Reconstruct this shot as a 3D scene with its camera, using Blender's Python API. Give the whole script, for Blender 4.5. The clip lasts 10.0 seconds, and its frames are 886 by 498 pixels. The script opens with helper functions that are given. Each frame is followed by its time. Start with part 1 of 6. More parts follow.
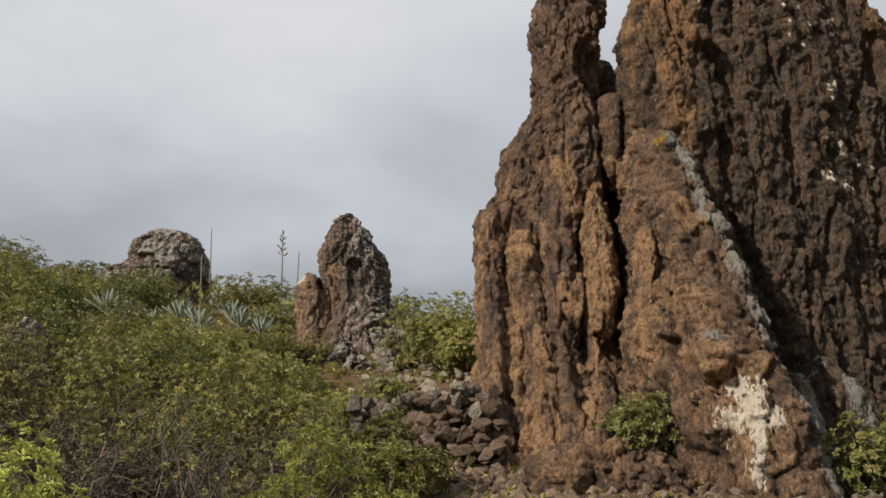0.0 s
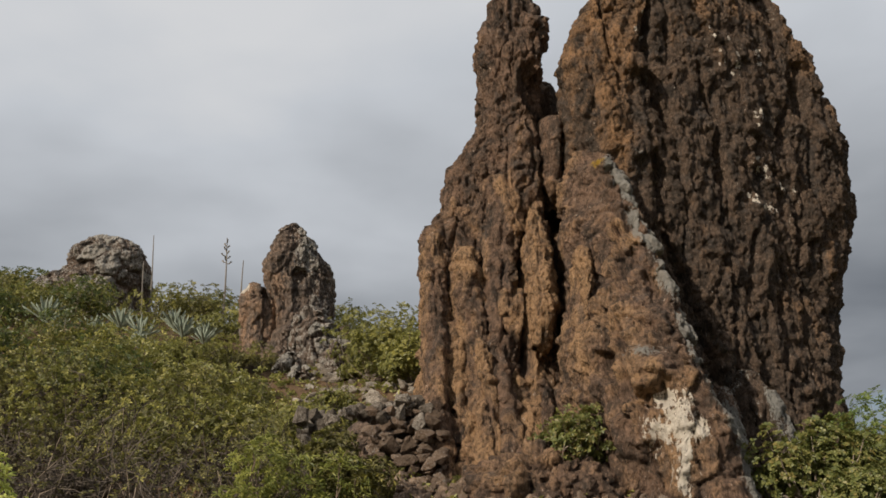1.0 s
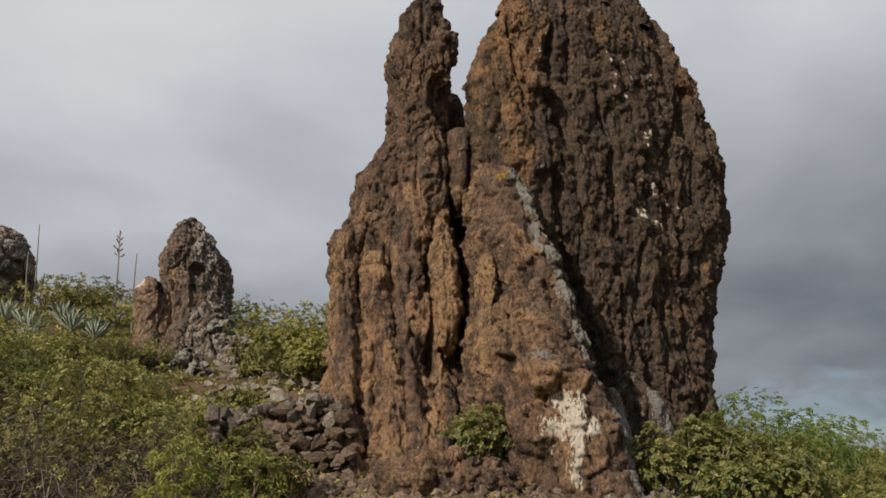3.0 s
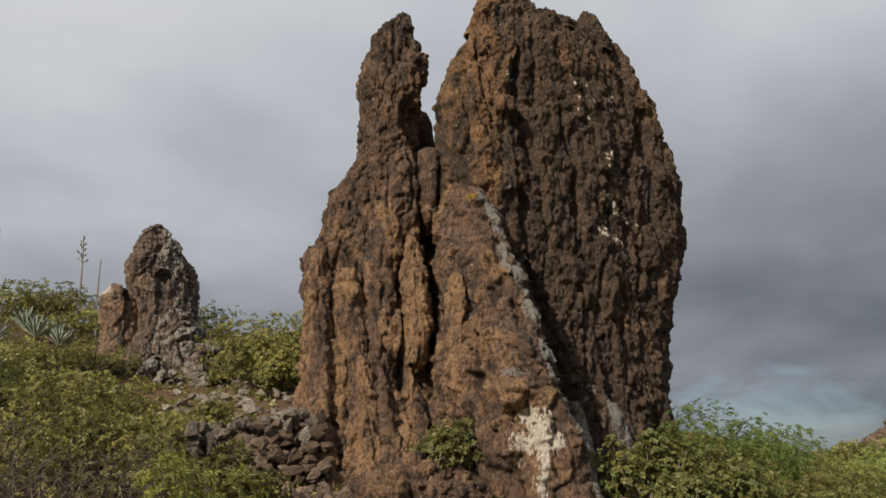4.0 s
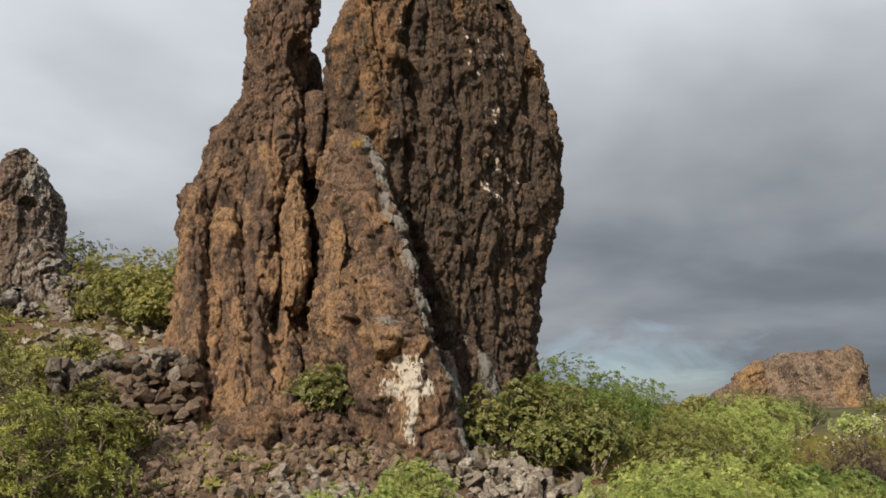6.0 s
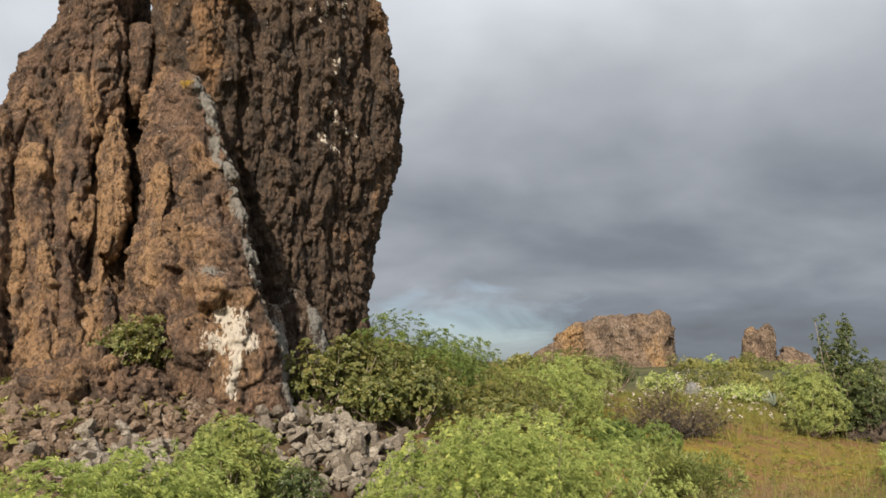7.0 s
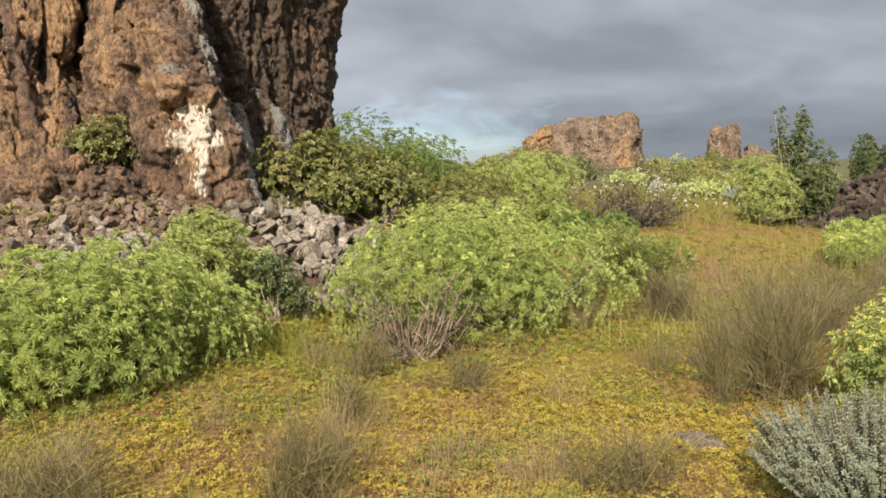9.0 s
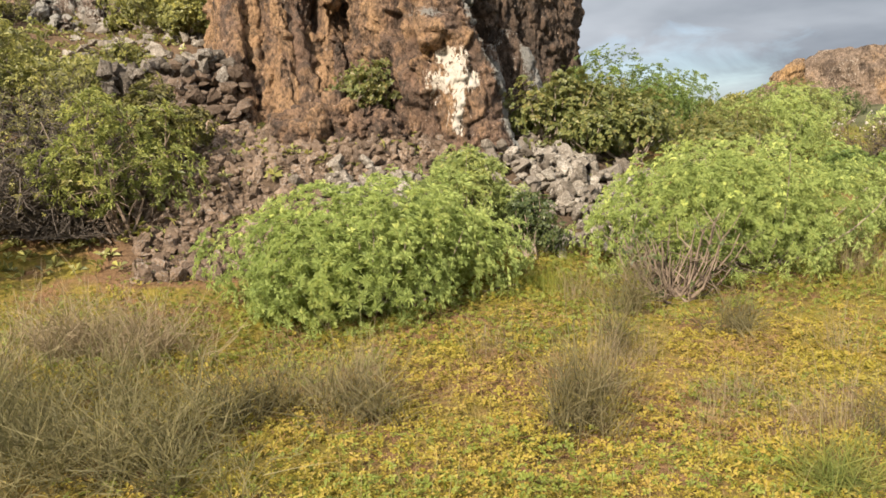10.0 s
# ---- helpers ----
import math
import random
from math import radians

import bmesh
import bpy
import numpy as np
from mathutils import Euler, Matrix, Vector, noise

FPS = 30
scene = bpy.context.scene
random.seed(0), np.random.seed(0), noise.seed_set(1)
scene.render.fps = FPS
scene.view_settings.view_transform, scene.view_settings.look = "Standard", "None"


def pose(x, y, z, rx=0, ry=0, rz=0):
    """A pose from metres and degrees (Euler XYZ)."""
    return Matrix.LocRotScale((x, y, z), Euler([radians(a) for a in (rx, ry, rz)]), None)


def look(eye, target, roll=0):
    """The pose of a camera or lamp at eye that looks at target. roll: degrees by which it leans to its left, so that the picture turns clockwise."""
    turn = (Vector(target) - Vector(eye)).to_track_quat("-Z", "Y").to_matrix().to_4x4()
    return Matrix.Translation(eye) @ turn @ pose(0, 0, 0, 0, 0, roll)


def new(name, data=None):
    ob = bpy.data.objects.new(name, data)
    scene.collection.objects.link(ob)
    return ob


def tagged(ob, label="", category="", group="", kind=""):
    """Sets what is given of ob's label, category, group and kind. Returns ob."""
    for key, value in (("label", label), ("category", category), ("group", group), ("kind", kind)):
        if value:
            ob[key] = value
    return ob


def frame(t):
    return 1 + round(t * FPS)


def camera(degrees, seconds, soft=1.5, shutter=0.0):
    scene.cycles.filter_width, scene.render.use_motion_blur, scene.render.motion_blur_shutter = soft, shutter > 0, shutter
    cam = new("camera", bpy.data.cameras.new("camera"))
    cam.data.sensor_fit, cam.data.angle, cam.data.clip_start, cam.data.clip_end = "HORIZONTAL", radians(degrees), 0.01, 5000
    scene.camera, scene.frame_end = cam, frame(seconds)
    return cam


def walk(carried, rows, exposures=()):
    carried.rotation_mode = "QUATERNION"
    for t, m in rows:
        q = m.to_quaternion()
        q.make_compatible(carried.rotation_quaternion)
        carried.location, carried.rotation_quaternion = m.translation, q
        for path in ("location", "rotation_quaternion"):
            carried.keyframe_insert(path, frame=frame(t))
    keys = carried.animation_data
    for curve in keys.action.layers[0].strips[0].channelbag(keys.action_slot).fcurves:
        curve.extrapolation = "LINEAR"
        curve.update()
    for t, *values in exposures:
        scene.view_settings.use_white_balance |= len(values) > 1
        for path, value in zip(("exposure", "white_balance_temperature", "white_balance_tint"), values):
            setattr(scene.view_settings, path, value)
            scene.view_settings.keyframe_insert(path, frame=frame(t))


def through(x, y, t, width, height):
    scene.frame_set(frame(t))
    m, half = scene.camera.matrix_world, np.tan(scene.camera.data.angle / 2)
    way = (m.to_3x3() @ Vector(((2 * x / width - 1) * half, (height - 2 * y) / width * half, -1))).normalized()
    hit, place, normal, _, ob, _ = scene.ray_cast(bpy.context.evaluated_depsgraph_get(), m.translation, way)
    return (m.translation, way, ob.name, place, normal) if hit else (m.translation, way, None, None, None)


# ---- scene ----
cam = camera(56.4, 10.0, soft=1.6)
PATH = [
    (0, (0.476, 0.157, 1.637), (0.37, 2.083, 2.166), -0.2),
    (0.5, (0.435, 0.093, 1.676), (0.387, 2.005, 2.263), 0.8),
    (1, (0.459, -0.187, 1.661), (0.49, 1.737, 2.204), -0.6),
    (1.5, (0.329, -0.275, 1.656), (0.445, 1.645, 2.207), -0.3),
    (2, (0.224, -0.33, 1.692), (0.403, 1.57, 2.29), -0.0),
    (2.5, (0.163, -0.571, 1.676), (0.345, 1.339, 2.241), -0.9),
    (3, (0.166, -0.647, 1.67), (0.463, 1.259, 2.198), -1.1),
    (3.2, (0.146, -0.682, 1.678), (0.522, 1.217, 2.18), -1.0),
    (4.3, (-0.146, -1.171, 1.881), (0.252, 0.719, 2.403), -1.5),
    (4.5, (-0.16, -1.116, 1.881), (0.209, 0.785, 2.383), -1.2),
    (5, (-0.201, -1.172, 1.902), (0.111, 0.741, 2.398), -0.0),
    (5.5, (-0.155, -1.167, 1.881), (0.312, 0.725, 2.33), -0.1),
    (5.7, (-0.117, -1.234, 1.857), (0.441, 0.641, 2.273), -0.2),
    (6.8, (0.007, -1.109, 1.865), (0.955, 0.621, 2.193), 0.6),
    (7, (0.035, -1.109, 1.848), (1.067, 0.58, 2.137), 0.5),
    (7.5, (0.014, -1.153, 1.805), (1.2, 0.449, 1.97), 1.0),
    (8, (0.037, -1.206, 1.775), (1.291, 0.349, 1.867), 1.3),
    (8.2, (0.07, -1.206, 1.721), (1.332, 0.345, 1.748), 0.9),
    (8.5, (0.08, -1.268, 1.709), (1.333, 0.29, 1.653), -0.1),
    (9, (0.007, -1.327, 1.664), (1.103, 0.337, 1.492), -0.9),
    (9.5, (-0.104, -1.291, 1.616), (0.745, 0.499, 1.339), -1.2),
    (10, (-0.287, -1.26, 1.618), (0.313, 0.625, 1.324), -1.8),
]
walk(cam, [(t, look(eye, target, roll)) for t, eye, target, roll in PATH],
     exposures=((0.0, 0.03), (0.4, -0.06), (1.0, -0.09), (2.5, -0.08), (4.5, -0.16), (5.5, 0.02), (6.2, 0.3), (7.0, 0.44), (7.5, 0.57), (8.5, 0.74), (9, 0.88), (9.5, 1.04), (10, 1.02)))

# ---- world, sun, exposure ----
SUN_DIR = Vector((-0.61, -0.585, 0.535)).normalized()      # towards the sun
world = bpy.data.worlds.new("sky")
scene.world = world
world.use_nodes = True
wn, wl = world.node_tree.nodes, world.node_tree.links
wn.clear()


def wnode(kind, **kw):
    n = wn.new(kind)
    for k, v in kw.items():
        n.inputs[k.replace("_", " ")].default_value = v
    return n


sky = wn.new("ShaderNodeTexSky")
sky.sky_type = "NISHITA"
sky.sun_disc = False
sky.ozone_density = 5.0
sky.sun_elevation = math.asin(SUN_DIR.z)
sky.sun_rotation = math.atan2(SUN_DIR.x, SUN_DIR.y)
bg_sky = wnode("ShaderNodeBackground", Strength=0.11)
wl.new(sky.outputs[0], bg_sky.inputs[0])
coord = wn.new("ShaderNodeTexCoord")
# cloud deck: direction flattened onto a high plane so that banks stretch towards the horizon
sep = wn.new("ShaderNodeSeparateXYZ")
wl.new(coord.outputs["Generated"], sep.inputs[0])


def wmath(op, a, b=None, clamp=False):
    n = wn.new("ShaderNodeMath")
    n.operation, n.use_clamp = op, clamp
    for i, v in enumerate((a, b)):
        if v is None:
            continue
        if isinstance(v, (int, float)):
            n.inputs[i].default_value = v
        else:
            wl.new(v, n.inputs[i])
    return n.outputs[0]


lift = wmath("ADD", wmath("ABSOLUTE", sep.outputs["Z"]), 0.22)
flat = wn.new("ShaderNodeCombineXYZ")
wl.new(wmath("DIVIDE", sep.outputs["X"], lift), flat.inputs[0])
wl.new(wmath("DIVIDE", sep.outputs["Y"], lift), flat.inputs[1])
flat.inputs[2].default_value = 3.7
big = wnode("ShaderNodeTexNoise", Scale=0.8, Detail=4.0, Roughness=0.5, Distortion=0.4)
small = wnode("ShaderNodeTexNoise", Scale=1.9, Detail=6.0, Roughness=0.5, Distortion=0.1)
wl.new(flat.outputs[0], big.inputs["Vector"])
wl.new(flat.outputs[0], small.inputs["Vector"])
# the deck is thinner towards the north-west and overhead, heavier to the east
side = wmath("MULTIPLY", sep.outputs["X"], -0.13)
up = wmath("ADD", wmath("MULTIPLY", sep.outputs["Z"], 1.38), -0.31)
tone = wmath("ADD", wmath("ADD", wmath("MULTIPLY", big.outputs[0], 0.98), -0.19), wmath("MULTIPLY", small.outputs[0], 0.40))
tone = wmath("ADD", tone, wmath("ADD", side, up))
ramp = wn.new("ShaderNodeValToRGB")
ramp.color_ramp.elements[0].position, ramp.color_ramp.elements[0].color = 0.18, (0.167, 0.185, 0.212, 1)
ramp.color_ramp.elements[1].position, ramp.color_ramp.elements[1].color = 0.86, (0.572, 0.60, 0.642, 1)
low_tone = ramp.color_ramp.elements.new(0.0)
low_tone.color = (0.125, 0.138, 0.155, 1)
top_tone = ramp.color_ramp.elements.new(1.0)
top_tone.color = (0.68, 0.69, 0.71, 1)
mid = ramp.color_ramp.elements.new(0.5)
mid.color = (0.324, 0.345, 0.376, 1)
wl.new(tone, ramp.inputs[0])
bg_cloud = wnode("ShaderNodeBackground", Strength=1.0)
wl.new(ramp.outputs[0], bg_cloud.inputs[0])
# a break in the deck low over the north-east horizon
shift = wn.new("ShaderNodeVectorMath")
shift.operation = "SUBTRACT"
wl.new(coord.outputs["Generated"], shift.inputs[0])
shift.inputs[1].default_value = (0.56, 0.825, 0.035)
squash = wn.new("ShaderNodeVectorMath")
squash.operation = "MULTIPLY"
wl.new(shift.outputs[0], squash.inputs[0])
squash.inputs[1].default_value = (1.0, 1.0, 2.6)
size = wn.new("ShaderNodeVectorMath")
size.operation = "LENGTH"
wl.new(squash.outputs[0], size.inputs[0])
torn = wnode("ShaderNodeTexNoise", Scale=9.0, Detail=5.0, Roughness=0.6, Distortion=0.6)
wl.new(squash.outputs[0], torn.inputs["Vector"])
gap = wn.new("ShaderNodeMapRange")
gap.inputs["From Min"].default_value, gap.inputs["From Max"].default_value = 0.02, 0.16
gap.inputs["To Min"].default_value, gap.inputs["To Max"].default_value = 1.0, 0.0
wl.new(wmath("ADD", size.outputs["Value"], wmath("MULTIPLY", wmath("ADD", torn.outputs[0], -0.5), 0.35)), gap.inputs["Value"])
gap_mask = wmath("MULTIPLY", gap.outputs[0], 0.42, clamp=True)
mix = wn.new("ShaderNodeMixShader")
wl.new(gap_mask, mix.inputs[0])
wl.new(bg_cloud.outputs[0], mix.inputs[1])
wl.new(bg_sky.outputs[0], mix.inputs[2])
wout = wn.new("ShaderNodeOutputWorld")
wl.new(mix.outputs[0], wout.inputs[0])

sun_data = bpy.data.lights.new("sun", "SUN")
sun_data.energy, sun_data.angle, sun_data.color = 4.8, radians(0.6), (1.0, 0.90, 0.76)
sun = new("sun", sun_data)
sun.matrix_world = look((-30, -25, 30), Vector((-30, -25, 30)) - SUN_DIR)

# ---- numeric noise ----


def hash3(i, j, k, s=0):
    h = (i * 374761393 + j * 668265263 + k * 2147483647 + s * 1274126177) & 0xFFFFFFFF
    h = ((h ^ (h >> 13)) * 1274126177) & 0xFFFFFFFF
    h = ((h ^ (h >> 16)) * 2246822519) & 0xFFFFFFFF
    return ((h ^ (h >> 15)) & 0xFFFFFF) / float(0xFFFFFF)


def vnoise(p, s=0):
    """Smooth value noise in -1..1 at the points p (n x 3)."""
    f0 = np.floor(p)
    i = f0.astype(np.int64)
    f = p - f0
    u = f * f * f * (f * (f * 6 - 15) + 10)
    out = 0
    for dx in (0, 1):
        wx = u[:, 0] if dx else 1 - u[:, 0]
        for dy in (0, 1):
            wy = u[:, 1] if dy else 1 - u[:, 1]
            for dz in (0, 1):
                wz = u[:, 2] if dz else 1 - u[:, 2]
                out = out + wx * wy * wz * hash3(i[:, 0] + dx, i[:, 1] + dy, i[:, 2] + dz, s)
    return out * 2 - 1


def fbm(p, octaves=4, s=0, gain=0.5):
    out, a, q = 0, 1.0, np.array(p, float)
    for o in range(octaves):
        out = out + a * vnoise(q, s + o * 17)
        a *= gain
        q = q * 2.03 + 11.7
    return out


def cells(p, s=0):
    """Nearest and second distances to scattered cell points, and the nearest cell's random value."""
    i0 = np.floor(p).astype(np.int64)
    d1 = np.full(len(p), 9.0)
    d2 = np.full(len(p), 9.0)
    val = np.zeros(len(p))
    for dx in (-1, 0, 1):
        for dy in (-1, 0, 1):
            for dz in (-1, 0, 1):
                c = i0 + np.array((dx, dy, dz))
                pt = np.stack([c[:, a] + 0.1 + 0.8 * hash3(c[:, 0], c[:, 1], c[:, 2], s + a + 1) for a in range(3)], 1)
                d = np.linalg.norm(pt - p, axis=1)
                r = hash3(c[:, 0], c[:, 1], c[:, 2], s + 9)
                near = d < d1
                d2 = np.where(near, d1, np.minimum(d2, d))
                val = np.where(near, r, val)
                d1 = np.where(near, d, d1)
    return d1, d2, val


def sstep(a, b, x):
    t = np.clip((np.asarray(x, float) - a) / (b - a), 0, 1)
    return t * t * (3 - 2 * t)


def softplus(x, k=1.5):
    x = np.asarray(x, float)
    return np.logaddexp(0, x * k) / k


def ground_z(x, y):
    """Height of the ground: a level clearing, a hill rising behind it to the north-west, gentle land to the east."""
    x, y = np.asarray(x, float), np.asarray(y, float)
    w = 1 - 0.45 * sstep(2, 11, x) - 0.42 * sstep(9, 24, x)
    yy = softplus(y - 5.4, 1.2) - 1.15 * softplus(y - 25, 0.5)
    z = w * 0.33 * yy
    z = z + 0.16 * softplus(-x - 3.5, 1.0) * sstep(2, 12, y) * (1 - sstep(22, 45, y) * 0.8)
    z = z + 0.55 * sstep(6.5, 7.9, y + 0.15 * np.sin(x * 2.1)) * sstep(-1.6, 0.2, x) * (1 - sstep(4.6, 6.6, x)) * (1 - sstep(14, 20, y))
    d = np.hypot(x, y)
    z = z + 0.045 * softplus(d - 30, 0.2) * sstep(4, 20, x) * sstep(0.48, 0.62, np.arctan2(y, np.maximum(x, 0.01))) * (1 - sstep(60, 160, d) * 0.75)
    z = z * (1 - sstep(70, 240, d)) - 14 * sstep(70, 600, d)
    q = np.stack([x.ravel(), y.ravel(), np.zeros(x.size)], 1)
    bump = (0.10 * vnoise(q * 0.45, 3) + 0.045 * vnoise(q * 1.3, 4) + 0.02 * vnoise(q * 4.1, 5)).reshape(x.shape)
    return z + bump * (0.35 + 0.65 * sstep(5, 9, y))


# ---- materials ----


class Nodes:
    """A small builder for one node material."""

    def __init__(self, name):
        self.mat = bpy.data.materials.new(name)
        self.mat.use_nodes = True
        self.t = self.mat.node_tree
        self.t.nodes.clear()
        self.out = self.t.nodes.new("ShaderNodeOutputMaterial")

    def node(self, kind, **kw):
        n = self.t.nodes.new(kind)
        for k, v in kw.items():
            key = k.replace("_", " ")
            if hasattr(v, "is_output"):
                self.t.links.new(v, n.inputs[key])
            else:
                n.inputs[key].default_value = v
        return n

    def link(self, a, b):
        self.t.links.new(a, b)

    def math(self, op, a, b=0.0, clamp=False):
        n = self.t.nodes.new("ShaderNodeMath")
        n.operation, n.use_clamp = op, clamp
        for i, v in enumerate((a, b)):
            if hasattr(v, "is_output"):
                self.link(v, n.inputs[i])
            else:
                n.inputs[i].default_value = v
        return n.outputs[0]

    def mix(self, f, a, b):
        n = self.t.nodes.new("ShaderNodeMix")
        n.data_type = "RGBA"
        for i, v in ((0, f), (6, a), (7, b)):
            if hasattr(v, "is_output"):
                self.link(v, n.inputs[i])
            else:
                n.inputs[i].default_value = v if i == 0 else (*v, 1)
        return n.outputs[2]

    def ramp(self, f, stops):
        n = self.t.nodes.new("ShaderNodeValToRGB")
        e = n.color_ramp.elements
        while len(e) < len(stops):
            e.new(0.5)
        for el, (p, c) in zip(e, stops):
            el.position = p
            el.color = (*c, 1) if not isinstance(c, float) else (c, c, c, 1)
        self.link(f, n.inputs[0])
        return n.outputs[0]

    def noise(self, vec, scale, detail=4.0, rough=0.55, dist=0.0):
        n = self.node("ShaderNodeTexNoise", Scale=scale, Detail=detail, Roughness=rough, Distortion=dist)
        self.link(vec, n.inputs["Vector"])
        return n.outputs[0]

    def obj(self, scale=(1, 1, 1)):
        c = self.t.nodes.new("ShaderNodeNewGeometry").outputs["Position"]
        m = self.t.nodes.new("ShaderNodeMapping")
        m.inputs["Scale"].default_value = scale
        self.link(c, m.inputs["Vector"])
        return m.outputs[0]

    def attr(self, name):
        a = self.t.nodes.new("ShaderNodeAttribute")
        a.attribute_name = name
        return a.outputs["Fac"]

    def principled(self, color, rough, normal=None, spec=0.3):
        p = self.t.nodes.new("ShaderNodeBsdfPrincipled")
        for key, v in (("Base Color", color), ("Roughness", rough), ("Normal", normal)):
            if v is None:
                continue
            if hasattr(v, "is_output"):
                self.link(v, p.inputs[key])
            else:
                p.inputs[key].default_value = (*v, 1) if key == "Base Color" else v
        p.inputs["Specular IOR Level"].default_value = spec
        return p

    def bump(self, height, strength, dist):
        b = self.node("ShaderNodeBump", Strength=strength, Distance=dist)
        self.link(height, b.inputs["Height"])
        return b.outputs[0]

    def done(self, shader):
        self.link(shader, self.out.inputs[0])
        return self.mat


def rock_material(name, dark, brown, ochre, lichen=(0.30, 0.29, 0.26), wear=0.5, k=1.0):
    """k: how fine the grain is; lower for rocks that stand far off."""
    n = Nodes(name)
    p = n.obj((k, k, 0.55 * k))
    broad = n.noise(p, 1.1, 5, 0.6, 0.4)
    mid_n = n.noise(p, 4.3, 6, 0.65, 0.3)
    grain = n.noise(n.obj((k, k, 0.5 * k)), 27, 6, 0.7, 0.2)
    fine = n.noise(n.obj((k, k, 0.65 * k)), 75, 4, 0.65)
    c = n.ramp(mid_n, ((0.34, dark), (0.56, brown), (0.75, tuple(v * 1.25 for v in brown))))
    oc = n.math("ADD", n.attr("ochre"), n.math("MULTIPLY", n.math("SUBTRACT", broad, 0.5), 2.2))
    oc = n.math("ADD", oc, n.math("MULTIPLY", n.math("SUBTRACT", mid_n, 0.5), 1.8))
    oc = n.math("ADD", oc, n.math("MULTIPLY", n.math("SUBTRACT", grain, 0.5), 0.7))
    c = n.mix(n.ramp(oc, ((0.35, 0.0), (0.95, 1.0))), c, ochre)
    # grey crusts and dark weathered patches; shade painted into cracks, where ochre is low
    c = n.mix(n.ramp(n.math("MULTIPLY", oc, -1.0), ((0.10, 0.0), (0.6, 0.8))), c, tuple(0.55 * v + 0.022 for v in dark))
    crust = n.noise(n.obj((k, k, 0.8 * k)), 3.1, 6, 0.7, 0.6)
    c = n.mix(n.ramp(crust, ((0.54, 0.0), (0.66, 0.5))), c, tuple(0.6 * v + 0.07 for v in dark))
    # hollows of the bump noises darkened in the colour, like shade in pits
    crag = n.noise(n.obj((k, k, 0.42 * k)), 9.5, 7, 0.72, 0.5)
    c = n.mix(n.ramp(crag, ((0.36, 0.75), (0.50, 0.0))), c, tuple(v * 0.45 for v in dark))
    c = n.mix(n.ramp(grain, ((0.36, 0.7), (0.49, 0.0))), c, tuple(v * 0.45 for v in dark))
    c = n.mix(n.ramp(grain, ((0.54, 0.0), (0.68, 0.55))), c, tuple(min(0.6, v * 1.75) for v in brown))
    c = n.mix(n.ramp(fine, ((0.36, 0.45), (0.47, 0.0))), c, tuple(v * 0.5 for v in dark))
    li = n.math("ADD", n.attr("lichen"), n.math("MULTIPLY", n.math("SUBTRACT", grain, 0.5), 2.2))
    li = n.math("ADD", li, n.math("MULTIPLY", n.math("SUBTRACT", mid_n, 0.5), wear))
    c = n.mix(n.ramp(li, ((0.50, 0.0), (0.66, 0.85))), c, lichen)
    ye = n.math("ADD", n.attr("yellow"), n.math("MULTIPLY", n.math("SUBTRACT", grain, 0.5), 1.2))
    c = n.mix(n.ramp(ye, ((0.45, 0.0), (0.60, 0.9))), c, (0.42, 0.26, 0.03))
    # white droppings run down in ragged streaks
    runs = n.noise(n.obj((k, k, 0.28 * k)), 21, 5, 0.7, 0.3)
    gu = n.math("ADD", n.attr("guano"), n.math("MULTIPLY", n.math("SUBTRACT", grain, 0.5), 1.6))
    gu = n.math("ADD", gu, n.math("MULTIPLY", n.math("SUBTRACT", runs, 0.5), 2.2))
    c = n.mix(n.ramp(gu, ((0.46, 0.0), (0.60, 0.95))), c, (0.80, 0.71, 0.59))
    vor = n.node("ShaderNodeTexVoronoi", Scale=24.0)
    n.link(n.obj((k, k, 0.7 * k)), vor.inputs["Vector"])
    chip = vor.outputs["Distance"]
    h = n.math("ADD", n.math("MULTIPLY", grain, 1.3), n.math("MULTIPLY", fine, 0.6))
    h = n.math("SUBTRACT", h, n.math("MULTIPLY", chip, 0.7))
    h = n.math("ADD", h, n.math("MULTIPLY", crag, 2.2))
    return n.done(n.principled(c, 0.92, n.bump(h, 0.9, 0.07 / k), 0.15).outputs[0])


def stone_material(name, dark, light, spot=(0.34, 0.33, 0.31)):
    n = Nodes(name)
    q = n.obj()
    rnd = n.t.nodes.new("ShaderNodeObjectInfo").outputs["Random"]
    isl = n.t.nodes.new("ShaderNodeNewGeometry").outputs["Random Per Island"]
    both = n.math("FRACT", n.math("ADD", rnd, isl))
    c = n.mix(both, dark, light)
    mid_n = n.noise(q, 9, 5, 0.65)
    grain = n.noise(q, 45, 5, 0.7)
    c = n.mix(n.ramp(mid_n, ((0.35, 0.55), (0.6, 0.0))), c, tuple(v * 0.5 for v in dark))
    c = n.mix(n.ramp(n.math("ADD", grain, n.math("MULTIPLY", both, 0.12)), ((0.60, 0.0), (0.72, 0.5))), c, spot)
    c = n.mix(n.ramp(grain, ((0.34, 0.6), (0.47, 0.0))), c, tuple(v * 0.4 for v in dark))
    h = n.math("ADD", grain, n.math("MULTIPLY", mid_n, 2.5))
    return n.done(n.principled(c, 0.93, n.bump(h, 0.8, 0.05), 0.15).outputs[0])


